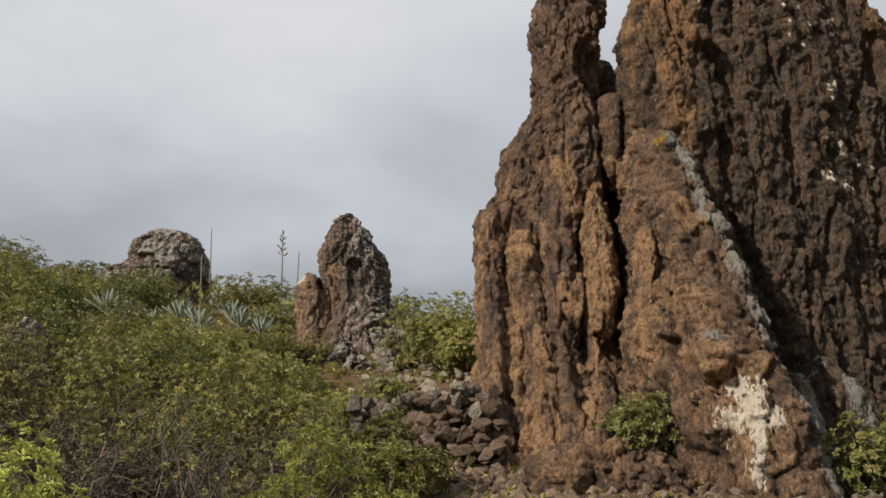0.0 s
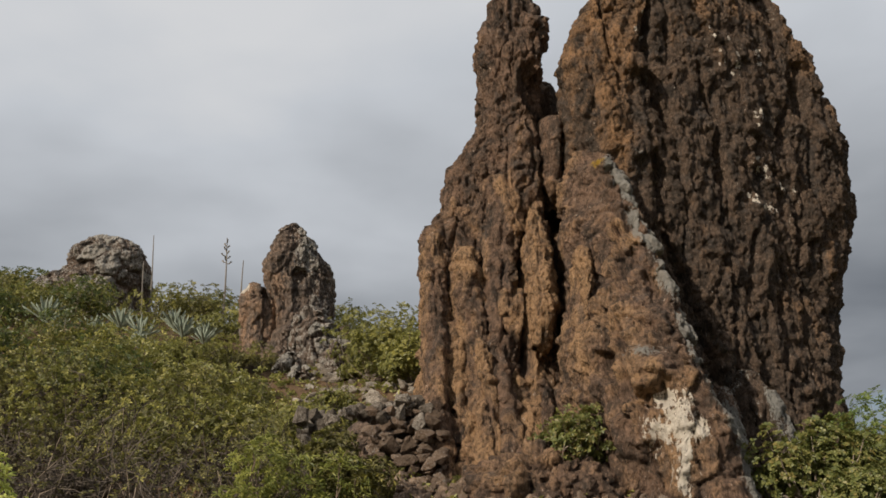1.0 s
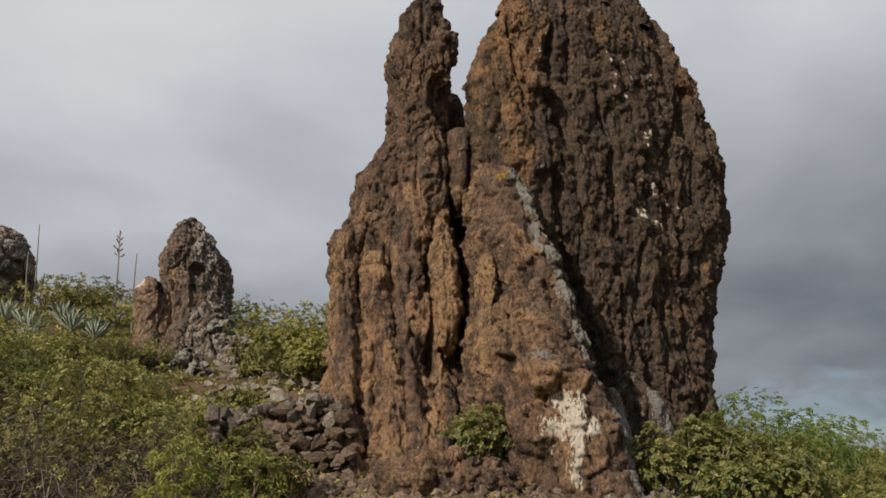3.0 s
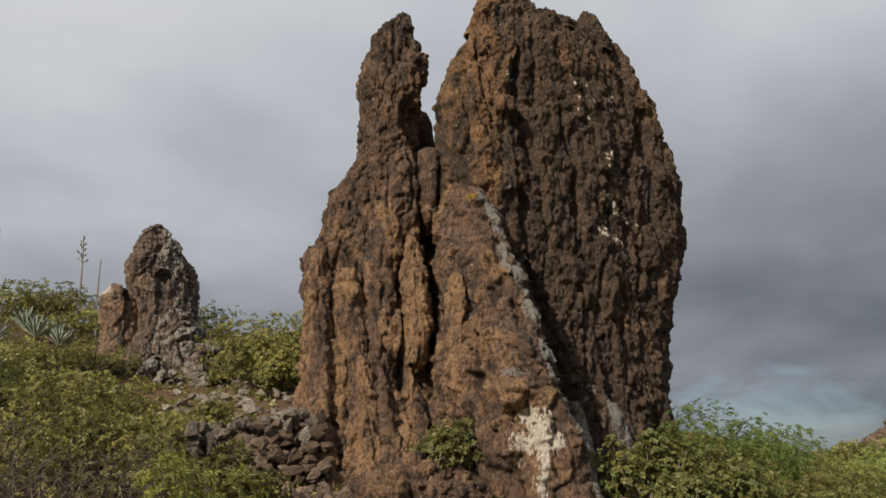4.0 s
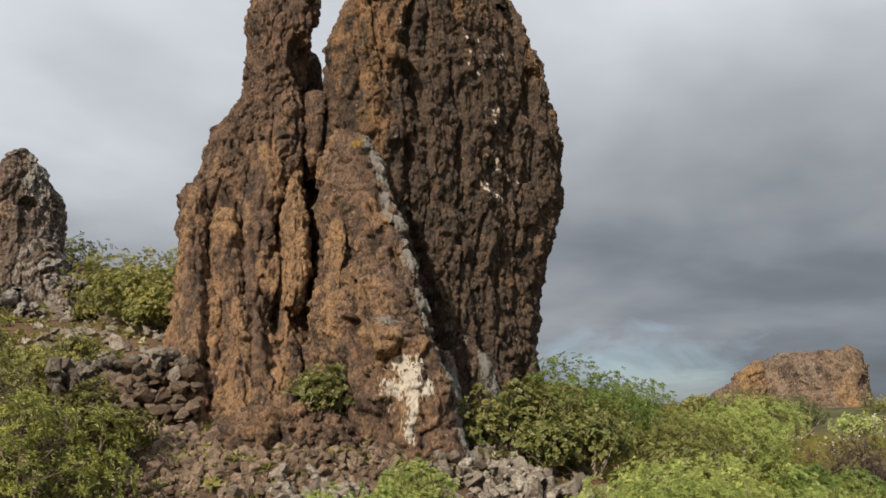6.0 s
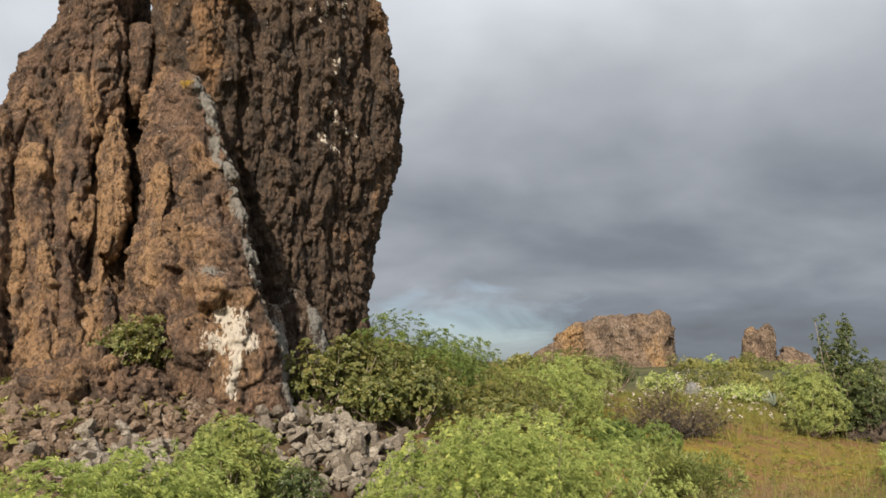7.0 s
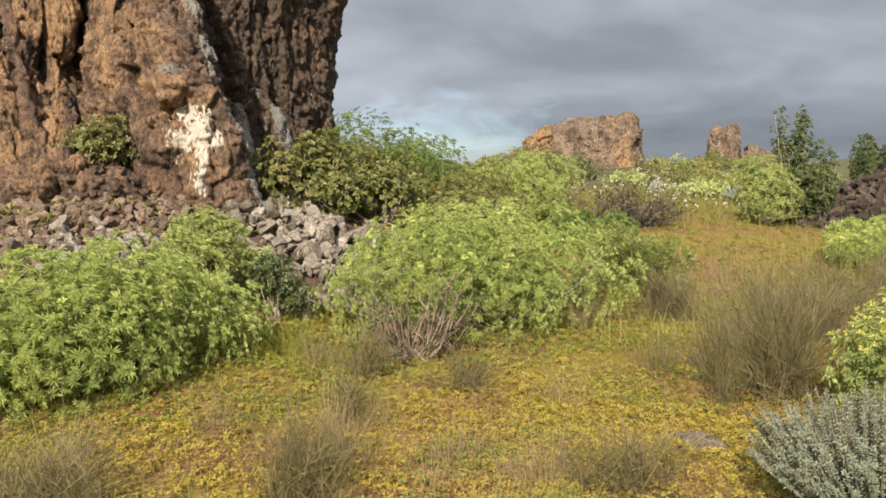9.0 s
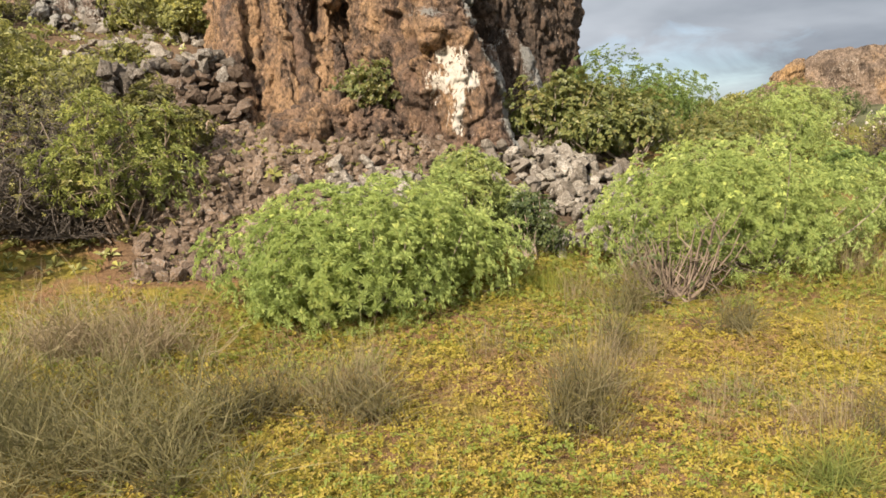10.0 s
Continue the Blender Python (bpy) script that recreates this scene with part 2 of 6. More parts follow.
def leaf_material(name, stops, gloss=0.45, through=0.28, patch=0.9):
    """stops: colours from the shaded or old leaves to the fresh ones."""
    n = Nodes(name)
    isl = n.t.nodes.new("ShaderNodeNewGeometry").outputs["Random Per Island"]
    big_n = n.noise(n.obj(), 2.3, 3, 0.5)
    f = n.math("ADD", n.math("MULTIPLY", isl, 0.55), n.math("MULTIPLY", n.math("SUBTRACT", big_n, 0.28), patch))
    k = len(stops) - 1
    c = n.ramp(f, [(0.08 + 0.84 * i / k, s) for i, s in enumerate(stops)])
    p = n.principled(c, gloss, None, 0.35)
    t = n.node("ShaderNodeBsdfTranslucent")
    n.link(n.mix(0.35, c, (0.30, 0.34, 0.04)), t.inputs[0])
    m = n.node("ShaderNodeMixShader", Fac=through)
    n.link(p.outputs[0], m.inputs[1])
    n.link(t.outputs[0], m.inputs[2])
    return n.done(m.outputs[0])


def plain_material(name, a, b, scale, rough=0.85, bump=0.4):
    n = Nodes(name)
    g = n.noise(n.obj((1, 1, 0.4)), scale, 5, 0.65)
    c = n.ramp(g, ((0.3, a), (0.7, b)))
    return n.done(n.principled(c, rough, n.bump(g, bump, 0.02), 0.2).outputs[0])


def ground_material():
    n = Nodes("earth and low herbs")
    q = n.obj()
    broad = n.noise(q, 0.55, 4, 0.6, 0.3)
    mid_n = n.noise(q, 2.6, 5, 0.65, 0.2)
    grain = n.noise(q, 22, 6, 0.7)
    soil = n.ramp(grain, ((0.3, (0.12, 0.065, 0.032)), (0.7, (0.29, 0.165, 0.08))))
    soil = n.mix(n.attr("bare"), soil, n.ramp(grain, ((0.3, (0.055, 0.038, 0.026)), (0.7, (0.16, 0.11, 0.072)))))
    herb = n.ramp(n.math("ADD", n.math("MULTIPLY", grain, 0.6), n.math("MULTIPLY", mid_n, 0.4)),
                  ((0.35, (0.10, 0.10, 0.018)), (0.5, (0.20, 0.165, 0.026)), (0.65, (0.28, 0.20, 0.045))))
    f = n.math("ADD", n.math("MULTIPLY", broad, 0.5), n.math("MULTIPLY", mid_n, 0.6))
    f = n.math("SUBTRACT", f, n.attr("bare"))
    c = n.mix(n.ramp(f, ((0.47, 0.0), (0.62, 1.0))), soil, herb)
    # scrub takes over far from the clearing
    away = n.t.nodes.new("ShaderNodeVectorMath")
    away.operation = "LENGTH"
    n.link(q, away.inputs[0])
    scrub = n.ramp(n.noise(q, 0.35, 5, 0.7), ((0.35, (0.045, 0.05, 0.025)), (0.65, (0.12, 0.115, 0.055))))
    c = n.mix(n.ramp(n.math("DIVIDE", away.outputs["Value"], 100.0), ((0.16, 0.0), (0.40, 1.0))), c, scrub)
    return n.done(n.principled(c, 0.95, n.bump(grain, 0.8, 0.06), 0.1).outputs[0])


M_GROUND = ground_material()
M_ROCK = rock_material("weathered brown lava", (0.088, 0.066, 0.051), (0.255, 0.160, 0.108), (0.465, 0.282, 0.15))
# darker lava; shade of the fin's turned-away face is partly in this colour
M_ROCK_DARK = rock_material("grey brown lava darkened as if shaded", (0.076, 0.059, 0.046), (0.162, 0.110, 0.077), (0.38, 0.215, 0.108))
M_ROCK_FAR = rock_material("grey brown lava", (0.125, 0.105, 0.09), (0.28, 0.195, 0.142), (0.46, 0.29, 0.18), (0.44, 0.41, 0.36), wear=0.7, k=0.65)
M_ROCK_ORANGE = rock_material("orange lava", (0.16, 0.112, 0.08), (0.33, 0.235, 0.165), (0.46, 0.28, 0.13), (0.42, 0.36, 0.29), k=0.3)
M_RUBBLE = stone_material("brown rubble", (0.15, 0.105, 0.074), (0.34, 0.235, 0.158))
# the wall stands in shadow; that shade is put into this darker brown
M_WALL_STONE = stone_material("brown wall stone darkened for shadow", (0.12, 0.084, 0.060), (0.25, 0.172, 0.118))
M_JUMBLE = stone_material("lichen grey lava stone", (0.10, 0.08, 0.062), (0.27, 0.225, 0.18), (0.46, 0.43, 0.38))
M_GREY_STONE = stone_material("grey stone", (0.19, 0.155, 0.12), (0.42, 0.36, 0.29), (0.60, 0.56, 0.49))
M_DARK_STONE = stone_material("dark lava stone", (0.042, 0.034, 0.028), (0.125, 0.09, 0.066), (0.24, 0.2, 0.165))
L_SPURGE = leaf_material("spurge leaves", ((0.18, 0.225, 0.07), (0.335, 0.405, 0.127), (0.44, 0.495, 0.16), (0.53, 0.53, 0.158)), 0.65, 0.42)
L_SPURGE_PALE = leaf_material("pale spurge leaves", ((0.12, 0.16, 0.05), (0.27, 0.32, 0.11), (0.39, 0.42, 0.14), (0.48, 0.46, 0.14)))
L_SHRUB = leaf_material("shrub leaves", ((0.08, 0.082, 0.034), (0.18, 0.178, 0.058), (0.295, 0.275, 0.078), (0.42, 0.365, 0.10)))
L_DOCK = leaf_material("round leaves", ((0.058, 0.072, 0.024), (0.13, 0.145, 0.044), (0.215, 0.21, 0.064), (0.30, 0.21, 0.078)))
L_GREEN = leaf_material("green leaves", ((0.055, 0.088, 0.03), (0.12, 0.175, 0.048), (0.205, 0.262, 0.066), (0.30, 0.33, 0.085)))
L_SCRUB = leaf_material("small scrub leaves", ((0.055, 0.05, 0.027), (0.105, 0.096, 0.041), (0.165, 0.15, 0.054), (0.31, 0.27, 0.07)), 0.5, 0.2, 1.4)
L_DULL = leaf_material("dull leaves", ((0.03, 0.045, 0.018), (0.07, 0.095, 0.035), (0.12, 0.14, 0.05), (0.18, 0.18, 0.06)))
L_SILVER = leaf_material("silver leaves", ((0.10, 0.118, 0.075), (0.15, 0.172, 0.115), (0.20, 0.222, 0.152), (0.26, 0.28, 0.195)), 0.85, 0.12)
L_HERB = leaf_material("creeping herb leaves", ((0.235, 0.205, 0.027), (0.29, 0.235, 0.032), (0.325, 0.245, 0.038), (0.33, 0.215, 0.05)), 0.6, 0.25, 1.3)
L_HERB_GREEN = leaf_material("green herb leaves", ((0.105, 0.13, 0.02), (0.16, 0.185, 0.027), (0.22, 0.23, 0.035), (0.28, 0.255, 0.048)), 0.6, 0.25)
L_RUST = leaf_material("withered red-brown herbs", ((0.10, 0.058, 0.026), (0.17, 0.098, 0.042), (0.25, 0.15, 0.06), (0.31, 0.21, 0.085)), 0.75, 0.15, 1.1)
L_BROWN = leaf_material("withered stems", ((0.062, 0.048, 0.024), (0.11, 0.085, 0.042), (0.165, 0.128, 0.062), (0.16, 0.14, 0.055)), 0.7, 0.12)
L_MEADOW = leaf_material("meadow herb leaves", ((0.09, 0.115, 0.022), (0.15, 0.165, 0.032), (0.205, 0.19, 0.042), (0.25, 0.20, 0.06)), 0.7, 0.2, 1.2)
L_STRAW = leaf_material("dry grass", ((0.13, 0.092, 0.052), (0.22, 0.16, 0.092), (0.31, 0.235, 0.14), (0.24, 0.20, 0.085)), 0.7, 0.2)
L_TREE = leaf_material("small tree leaves", ((0.08, 0.10, 0.03), (0.185, 0.205, 0.055), (0.29, 0.295, 0.08), (0.37, 0.355, 0.09)))
L_TUSSOCK = leaf_material("dark olive stems", ((0.065, 0.056, 0.025), (0.11, 0.094, 0.038), (0.16, 0.135, 0.055), (0.23, 0.185, 0.09)), 0.7, 0.12)
L_DRYGRASS = leaf_material("dry ochre grass", ((0.12, 0.095, 0.035), (0.19, 0.15, 0.055), (0.26, 0.20, 0.08), (0.33, 0.26, 0.12)), 0.7, 0.2)
L_REED = leaf_material("grey green grass", ((0.10, 0.125, 0.04), (0.18, 0.21, 0.065), (0.27, 0.29, 0.09), (0.34, 0.34, 0.11)))
L_OLIVE = leaf_material("olive brown stems", ((0.055, 0.046, 0.02), (0.10, 0.082, 0.034), (0.15, 0.122, 0.052), (0.22, 0.17, 0.085)), 0.7, 0.12)
L_AGAVE = leaf_material("agave leaves", ((0.19, 0.22, 0.165), (0.27, 0.305, 0.235), (0.35, 0.385, 0.305)), 0.6, 0.05)
L_FLOWER = leaf_material("pale flowers", ((0.55, 0.45, 0.42), (0.7, 0.62, 0.58), (0.75, 0.7, 0.62)), 0.7, 0.3)
L_TIP = leaf_material("pale shoot tips", ((0.30, 0.36, 0.09), (0.42, 0.45, 0.12), (0.50, 0.49, 0.14)), 0.6, 0.25)
L_YELLOW = leaf_material("yellow flower heads", ((0.34, 0.36, 0.08), (0.46, 0.43, 0.10), (0.54, 0.48, 0.12)), 0.6, 0.25)
M_GREYTWIG = plain_material("grey brown twigs", (0.048, 0.038, 0.030), (0.13, 0.105, 0.082), 10)
M_BROWNTWIG = plain_material("brown dead stems", (0.10, 0.072, 0.052), (0.25, 0.185, 0.135), 12)
M_TWIG = plain_material("grey bark", (0.16, 0.12, 0.09), (0.36, 0.29, 0.22), 14)
M_PALE_STONE = rock_material("pale stone", (0.18, 0.145, 0.10), (0.32, 0.26, 0.185), (0.34, 0.26, 0.17), (0.4, 0.36, 0.29))
M_BLOCK = rock_material("blue grey stone", (0.20, 0.21, 0.22), (0.33, 0.34, 0.36), (0.36, 0.36, 0.36))
M_DARKTWIG = plain_material("dark dead twigs", (0.045, 0.036, 0.030), (0.12, 0.095, 0.078), 10)
M_STALK = plain_material("dry stalk", (0.15, 0.13, 0.115), (0.27, 0.24, 0.21), 8)

# ---- mesh helpers ----


def mesh_from(name, verts, faces, mat, smooth=False, attrs=None):
    """A mesh from arrays; faces is an n x 3 or n x 4 array."""
    verts, faces = np.asarray(verts, np.float32), np.asarray(faces, np.int32)
    me = bpy.data.meshes.new(name)
    k = faces.shape[1]
    me.vertices.add(len(verts))
    me.vertices.foreach_set("co", verts.ravel())
    me.loops.add(faces.size)
    me.loops.foreach_set("vertex_index", faces.ravel())
    me.polygons.add(len(faces))
    me.polygons.foreach_set("loop_start", np.arange(0, faces.size, k, dtype=np.int32))
    me.polygons.foreach_set("loop_total", np.full(len(faces), k, np.int32))
    me.polygons.foreach_set("use_smooth", np.full(len(faces), smooth))
    for key, vals in (attrs or {}).items():
        a = me.attributes.new(key, "FLOAT", "POINT")
        a.data.foreach_set("value", np.asarray(vals, np.float32))
    me.update(calc_edges=True)
    me.materials.append(mat)
    return me


def part(name, me, parent, label=""):
    ob = new(name, me)
    ob.parent = parent
    if label:
        tagged(ob, label=label)
    return ob


def thing(name, at, label, category, group="", kind=""):
    ob = new(name)
    ob.location = at
    ob.empty_display_size = 0.1
    return tagged(ob, label, category, group, kind)


# ---- ground ----


def build_ground():
    # one sheet in rings round the clearing, fine near the camera, out to the horizon
    c = np.array((2.0, 4.0))
    radii = np.concatenate([np.linspace(0.0004, 9, 120), 9 * np.geomspace(1.012, 280, 150)])
    ang = np.linspace(0, 2 * np.pi, 271)[:-1]
    R, A = np.meshgrid(radii, ang, indexing="ij")
    x, y = c[0] + R * np.cos(A), c[1] + R * np.sin(A)
    z = ground_z(x, y)
    far = np.hypot(x, y)
    az = np.arctan2(y, x)
    # a low blue ridge far off to the east
    z = z + 38 * np.exp(-((az - 0.48) / 0.16) ** 2) * np.exp(-((far - 1300) / 260) ** 2)
    nr, na = R.shape
    i = np.arange(nr - 1)[:, None] * na
    j = np.arange(na)[None, :]
    j2 = (j + 1) % na
    f = np.stack([i + j, i + na + j, i + na + j2, i + j2], -1).reshape(-1, 4)
    v = np.stack([x, y, z], -1).reshape(-1, 3)
    bare = sstep(6.0, 6.7, v[:, 1]) * (1 - sstep(9.5, 11, v[:, 1])) * sstep(-1.2, -0.4, v[:, 0]) * (1 - sstep(4.6, 5.6, v[:, 0]))
    bare = np.maximum(bare, 0.75 * sstep(9.0, 11.0, v[:, 1]) * (1 - sstep(2.0, 6.0, v[:, 0])))
    me = mesh_from("ground", v, f, M_GROUND, True, {"bare": bare})
    return tagged(new("ground", me), "dry reddish earth with sparse yellow-green herbs rising to a hill", "ground", kind="structure")


build_ground()

# ---- rocks ----


def rock_mesh(name, mat, levels, nz=200, na=260, seed=1, skew=0.0, power=2.6, amp=1.0, column=0.30, paint=None, cell=1.5, frame_m=None, lean=0.0, rub=0.065, wander=0.02, cuts=(), dents=(), cap_m=None):
    """A craggy body through levels of (z, left, right, front, back[, ridge]); front is towards -y.
    column: how far the crags are drawn out upright (1: not at all).
    cuts: (half-width, depth, ((x, z), ...)) upright clefts; dents: (x, z, half-width, half-height, depth), a bulge where depth < 0."""
    lv = np.array(levels, float)
    z0, z1 = lv[0, 0], lv[-1, 0]
    z = np.linspace(z0, z1, nz)
    xl, xr, yf, yb = (np.interp(z, lv[:, 0], lv[:, k]) for k in (1, 2, 3, 4))
    top = (z1 - z) / (cap_m or min(0.5, max(0.25, 0.35 * float(np.mean(xr - xl)))))
    cap = np.sqrt(np.clip(1 - (1 - np.clip(top, 0, 1)) ** 2, 0, 1))
    hx, hy = (xr - xl) / 2 * cap, (yb - yf) / 2 * cap
    cx, cy = (xl + xr) / 2, (yf + yb) / 2
    # columns spread by length along the outline, sparse on the side away from the clearing
    ex = 2.0 / power
    b = np.linspace(0, 2 * np.pi, 6001)
    bx, by = np.sign(np.cos(b)) * np.abs(np.cos(b)) ** ex, np.sign(np.sin(b)) * np.abs(np.sin(b)) ** ex
    step = np.hypot(np.diff(bx) * hx.mean(), np.diff(by) * hy.mean()) * np.where(by[1:] < 0.25, 1.0, 0.22)
    acc = np.concatenate([[0], np.cumsum(step)])
    a = np.interp(np.arange(na) / na * acc[-1], acc, b)
    ca, sa = np.cos(a), np.sin(a)
    px_, py_ = np.sign(ca) * np.abs(ca) ** ex, np.sign(sa) * np.abs(sa) ** ex
    X = cx[:, None] + hx[:, None] * px_[None]
    Y = cy[:, None] + hy[:, None] * py_[None] + skew * (X - cx[:, None]) + lean * (z - z0)[:, None]
    sway = np.stack([np.zeros(nz), np.full(nz, seed * 1.7), z * 1.4], 1)
    X = X + wander * vnoise(sway, seed + 51)[:, None] + 0.5 * wander * vnoise(sway * 2.7, seed + 52)[:, None]
    Z = np.repeat(z[:, None], na, 1)
    if lv.shape[1] > 5:
        apex = np.interp(z, lv[:, 0], lv[:, 5])
        X = X + ((apex - cx) * cap)[:, None] * (np.clip(-py_, 0, 1) ** 1.4)[None] * (1 - np.abs(px_[None]) ** 2.5)
    nx = (np.sign(px_) * np.abs(px_) ** (power - 1))[None] / np.maximum(hx[:, None], 0.1)
    ny = (np.sign(py_) * np.abs(py_) ** (power - 1))[None] / np.maximum(hy[:, None], 0.1)
    nx = nx - skew * ny
    ln = np.hypot(nx, ny) + 1e-9
    nx, ny = nx / ln, ny / ln
    nzv = np.clip(1 - top, 0, 1)[:, None] ** 2
    P = np.stack([X, Y, Z], -1).reshape(-1, 3)
    S = np.array((1, 1, column))
    warp = np.stack([vnoise(P * 1.3 + 5, seed), vnoise(P * 1.3 + 9, seed + 1), 0.4 * vnoise(P * 1.3 + 2, seed + 2)], 1)
    warp2 = np.stack([vnoise(P * 5.1 + 5, seed + 3), vnoise(P * 5.1 + 9, seed + 4), vnoise(P * 5.1 + 2, seed + 6)], 1)
    # tall prisms, blocks on them, and clinker on those
    d1, d2, val = cells(P * S * np.array((1, 1, 0.55)) * cell * 1.25 + 0.22 * warp + 0.05 * warp2 + seed * 7.31, seed)
    e1, e2, val2 = cells(P * np.array((1, 1, 0.5 + 0.3 * column)) * cell * 2.5 + 0.35 * warp + 0.12 * warp2 + seed * 3.1, seed + 3)
    k1, k2, val3 = cells(P * np.array((1, 1, 0.75)) * 7.5 + 0.6 * warp + 0.25 * warp2, seed + 13)
    l1, l2, val4 = cells(P * 17.0 + 0.6 * warp + 0.3 * warp2, seed + 17)
    seam = 1 - sstep(0.0, 0.16, d2 - d1)
    seam2 = 1 - sstep(0.0, 0.16, e2 - e1)
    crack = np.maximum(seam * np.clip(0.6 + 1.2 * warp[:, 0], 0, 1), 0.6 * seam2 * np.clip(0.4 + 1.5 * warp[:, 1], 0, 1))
    rough = 1 - np.abs(fbm(P * np.array((1, 1, 0.6)) * 2.9 + 0.3 * warp, 3, seed + 31))
    clink = sum(g * np.abs(vnoise(P * np.array((1, 1, 0.75)) * f + 0.5 * warp, seed + int(f))) for f, g in ((5.3, 1.0), (10.7, 0.6), (21.0, 0.35)))
    fold = np.abs(vnoise(P * np.array((1.5, 1.5, 0.22)) + 0.16 * warp + seed * 1.3, seed + 61))
    disp = 0.10 * fbm(P * S * 0.8 + seed, 2, seed) + 0.20 * (val - 0.55) + 0.13 * (val2 - 0.55) + 0.10 * (rough - 0.6)
    disp = disp + 0.22 * (np.minimum(fold, 0.4) - 0.25) - 0.13 * crack
    disp = disp + rub * (clink - 0.5) + 0.075 * (val3 - 0.5) - 0.05 * (k1 - 0.4) + 0.03 * (val4 - 0.5) - 0.03 * (l1 - 0.4)
    disp = disp + 0.025 * fbm(P * 17, 2, seed + 11)
    disp = disp * amp
    front = P[:, 1] < np.repeat(cy, na) + skew * (P[:, 0] - np.repeat(cx, na))
    gash = np.zeros(len(P))
    for w, deep, line in cuts:
        zz, xx = np.array([q[1] for q in line]), np.array([q[0] for q in line])
        o = np.argsort(zz)
        xc = np.interp(P[:, 2], zz[o], xx[o]) + 0.05 * warp[:, 2] + 0.035 * warp2[:, 0]
        win = sstep(zz.min() - 0.15, zz.min() + 0.1, P[:, 2]) * (1 - sstep(zz.max() - 0.1, zz.max() + 0.15, P[:, 2])) * front
        wide = w * np.clip(0.9 + 0.9 * vnoise(P * np.array((0, 0, 1.9)) + xx[0] * 5, seed + 7), 0.25, 1.7)
        gash = np.maximum(gash, deep * np.clip(1.15 - np.abs(P[:, 0] - xc) / wide, 0, 1) ** 0.8 * win)
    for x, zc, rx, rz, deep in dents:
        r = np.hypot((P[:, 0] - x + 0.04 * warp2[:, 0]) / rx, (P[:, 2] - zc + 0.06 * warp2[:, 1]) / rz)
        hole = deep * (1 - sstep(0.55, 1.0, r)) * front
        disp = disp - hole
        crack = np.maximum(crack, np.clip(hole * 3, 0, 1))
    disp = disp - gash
    # dents and clefts join the cracks that the paint functions darken like shade
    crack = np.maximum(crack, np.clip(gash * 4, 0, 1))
    N = np.stack([nx, ny, np.repeat(nzv, na, 1)], -1).reshape(-1, 3)
    N /= np.linalg.norm(N, axis=1)[:, None]
    V = P + N * disp[:, None]
    i = np.arange(nz - 1)[:, None] * na
    j = np.arange(na)[None, :]
    j2 = (j + 1) % na
    F = np.stack([i + j, i + j2, i + na + j2, i + na + j], -1).reshape(-1, 4)
    attrs = {"ochre": np.zeros(len(V)), "lichen": np.zeros(len(V)), "guano": np.zeros(len(V)), "yellow": np.zeros(len(V))}
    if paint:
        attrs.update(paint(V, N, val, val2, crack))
    if frame_m is not None:
        m = np.array(frame_m)
        V = V @ m[:3, :3].T + m[:3, 3]
    return mesh_from(name, V, F, mat, True, attrs)


def streak(V, x0, x1, z0, z1, soft=0.08):
    """A soft-edged stain between these x and z, about 1 inside."""
    return sstep(x0 - soft, x0 + soft, V[:, 0]) * (1 - sstep(x1 - soft, x1 + soft, V[:, 0])) * sstep(z0 - soft, z0 + soft, V[:, 2]) * (1 - sstep(z1 - soft, z1 + soft, V[:, 2]))


def paint_slab(V, N, val, val2, crack):
    # extra ochre towards the foot partly paints in glare and stronger sun
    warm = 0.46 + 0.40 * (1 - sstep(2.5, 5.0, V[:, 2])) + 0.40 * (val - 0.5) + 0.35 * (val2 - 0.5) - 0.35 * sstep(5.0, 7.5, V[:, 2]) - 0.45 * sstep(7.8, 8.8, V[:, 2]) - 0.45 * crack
    grey = 0.25 * sstep(6.2, 8.5, V[:, 2])
    return {"ochre": warm, "lichen": grey}


def paint_fin(V, N, val, val2, crack):
    # warmer left strip paints in the light on the face turned sunward
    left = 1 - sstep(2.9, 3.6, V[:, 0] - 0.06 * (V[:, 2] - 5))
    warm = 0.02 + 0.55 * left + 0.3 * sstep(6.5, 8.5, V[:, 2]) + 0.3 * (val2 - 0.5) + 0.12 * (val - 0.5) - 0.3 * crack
    spots = np.zeros(len(V))
    r = np.random.default_rng(44)
    for x, z, k, wide, tall in ((5.26, 6.72, 5, .05, .12), (5.05, 5.46, 4, .05, .06), (5.25, 5.95, 9, .09, .13), (5.70, 5.68, 5, .06, .07), (5.40, 5.33, 6, .08, .08), (4.88, 7.72, 12, .12, .20), (5.50, 7.88, 6, .05, .12), (3.50, 8.05, 5, .06, .10), (5.15, 5.40, 3, .05, .05)):
        for _ in range(k):
            ox, oz, w = r.normal(0, wide), r.normal(0, tall), r.uniform(0.018, 0.038)
            spots = np.maximum(spots, 0.9 * np.exp(-((V[:, 0] - x - ox) / w) ** 2 - ((V[:, 2] - z - oz) / (w * 1.5)) ** 2))
    crest = 0.16 * sstep(6.8, 9.0, V[:, 2]) + 0.16 * sstep(8.3, 9.2, V[:, 2]) * sstep(5.2, 6.0, V[:, 0]) + 0.5 * np.exp(-((V[:, 0] - 3.26) / .12) ** 2 - ((V[:, 2] - 5.9) / .12) ** 2)
    return {"ochre": warm, "guano": spots, "lichen": crest}


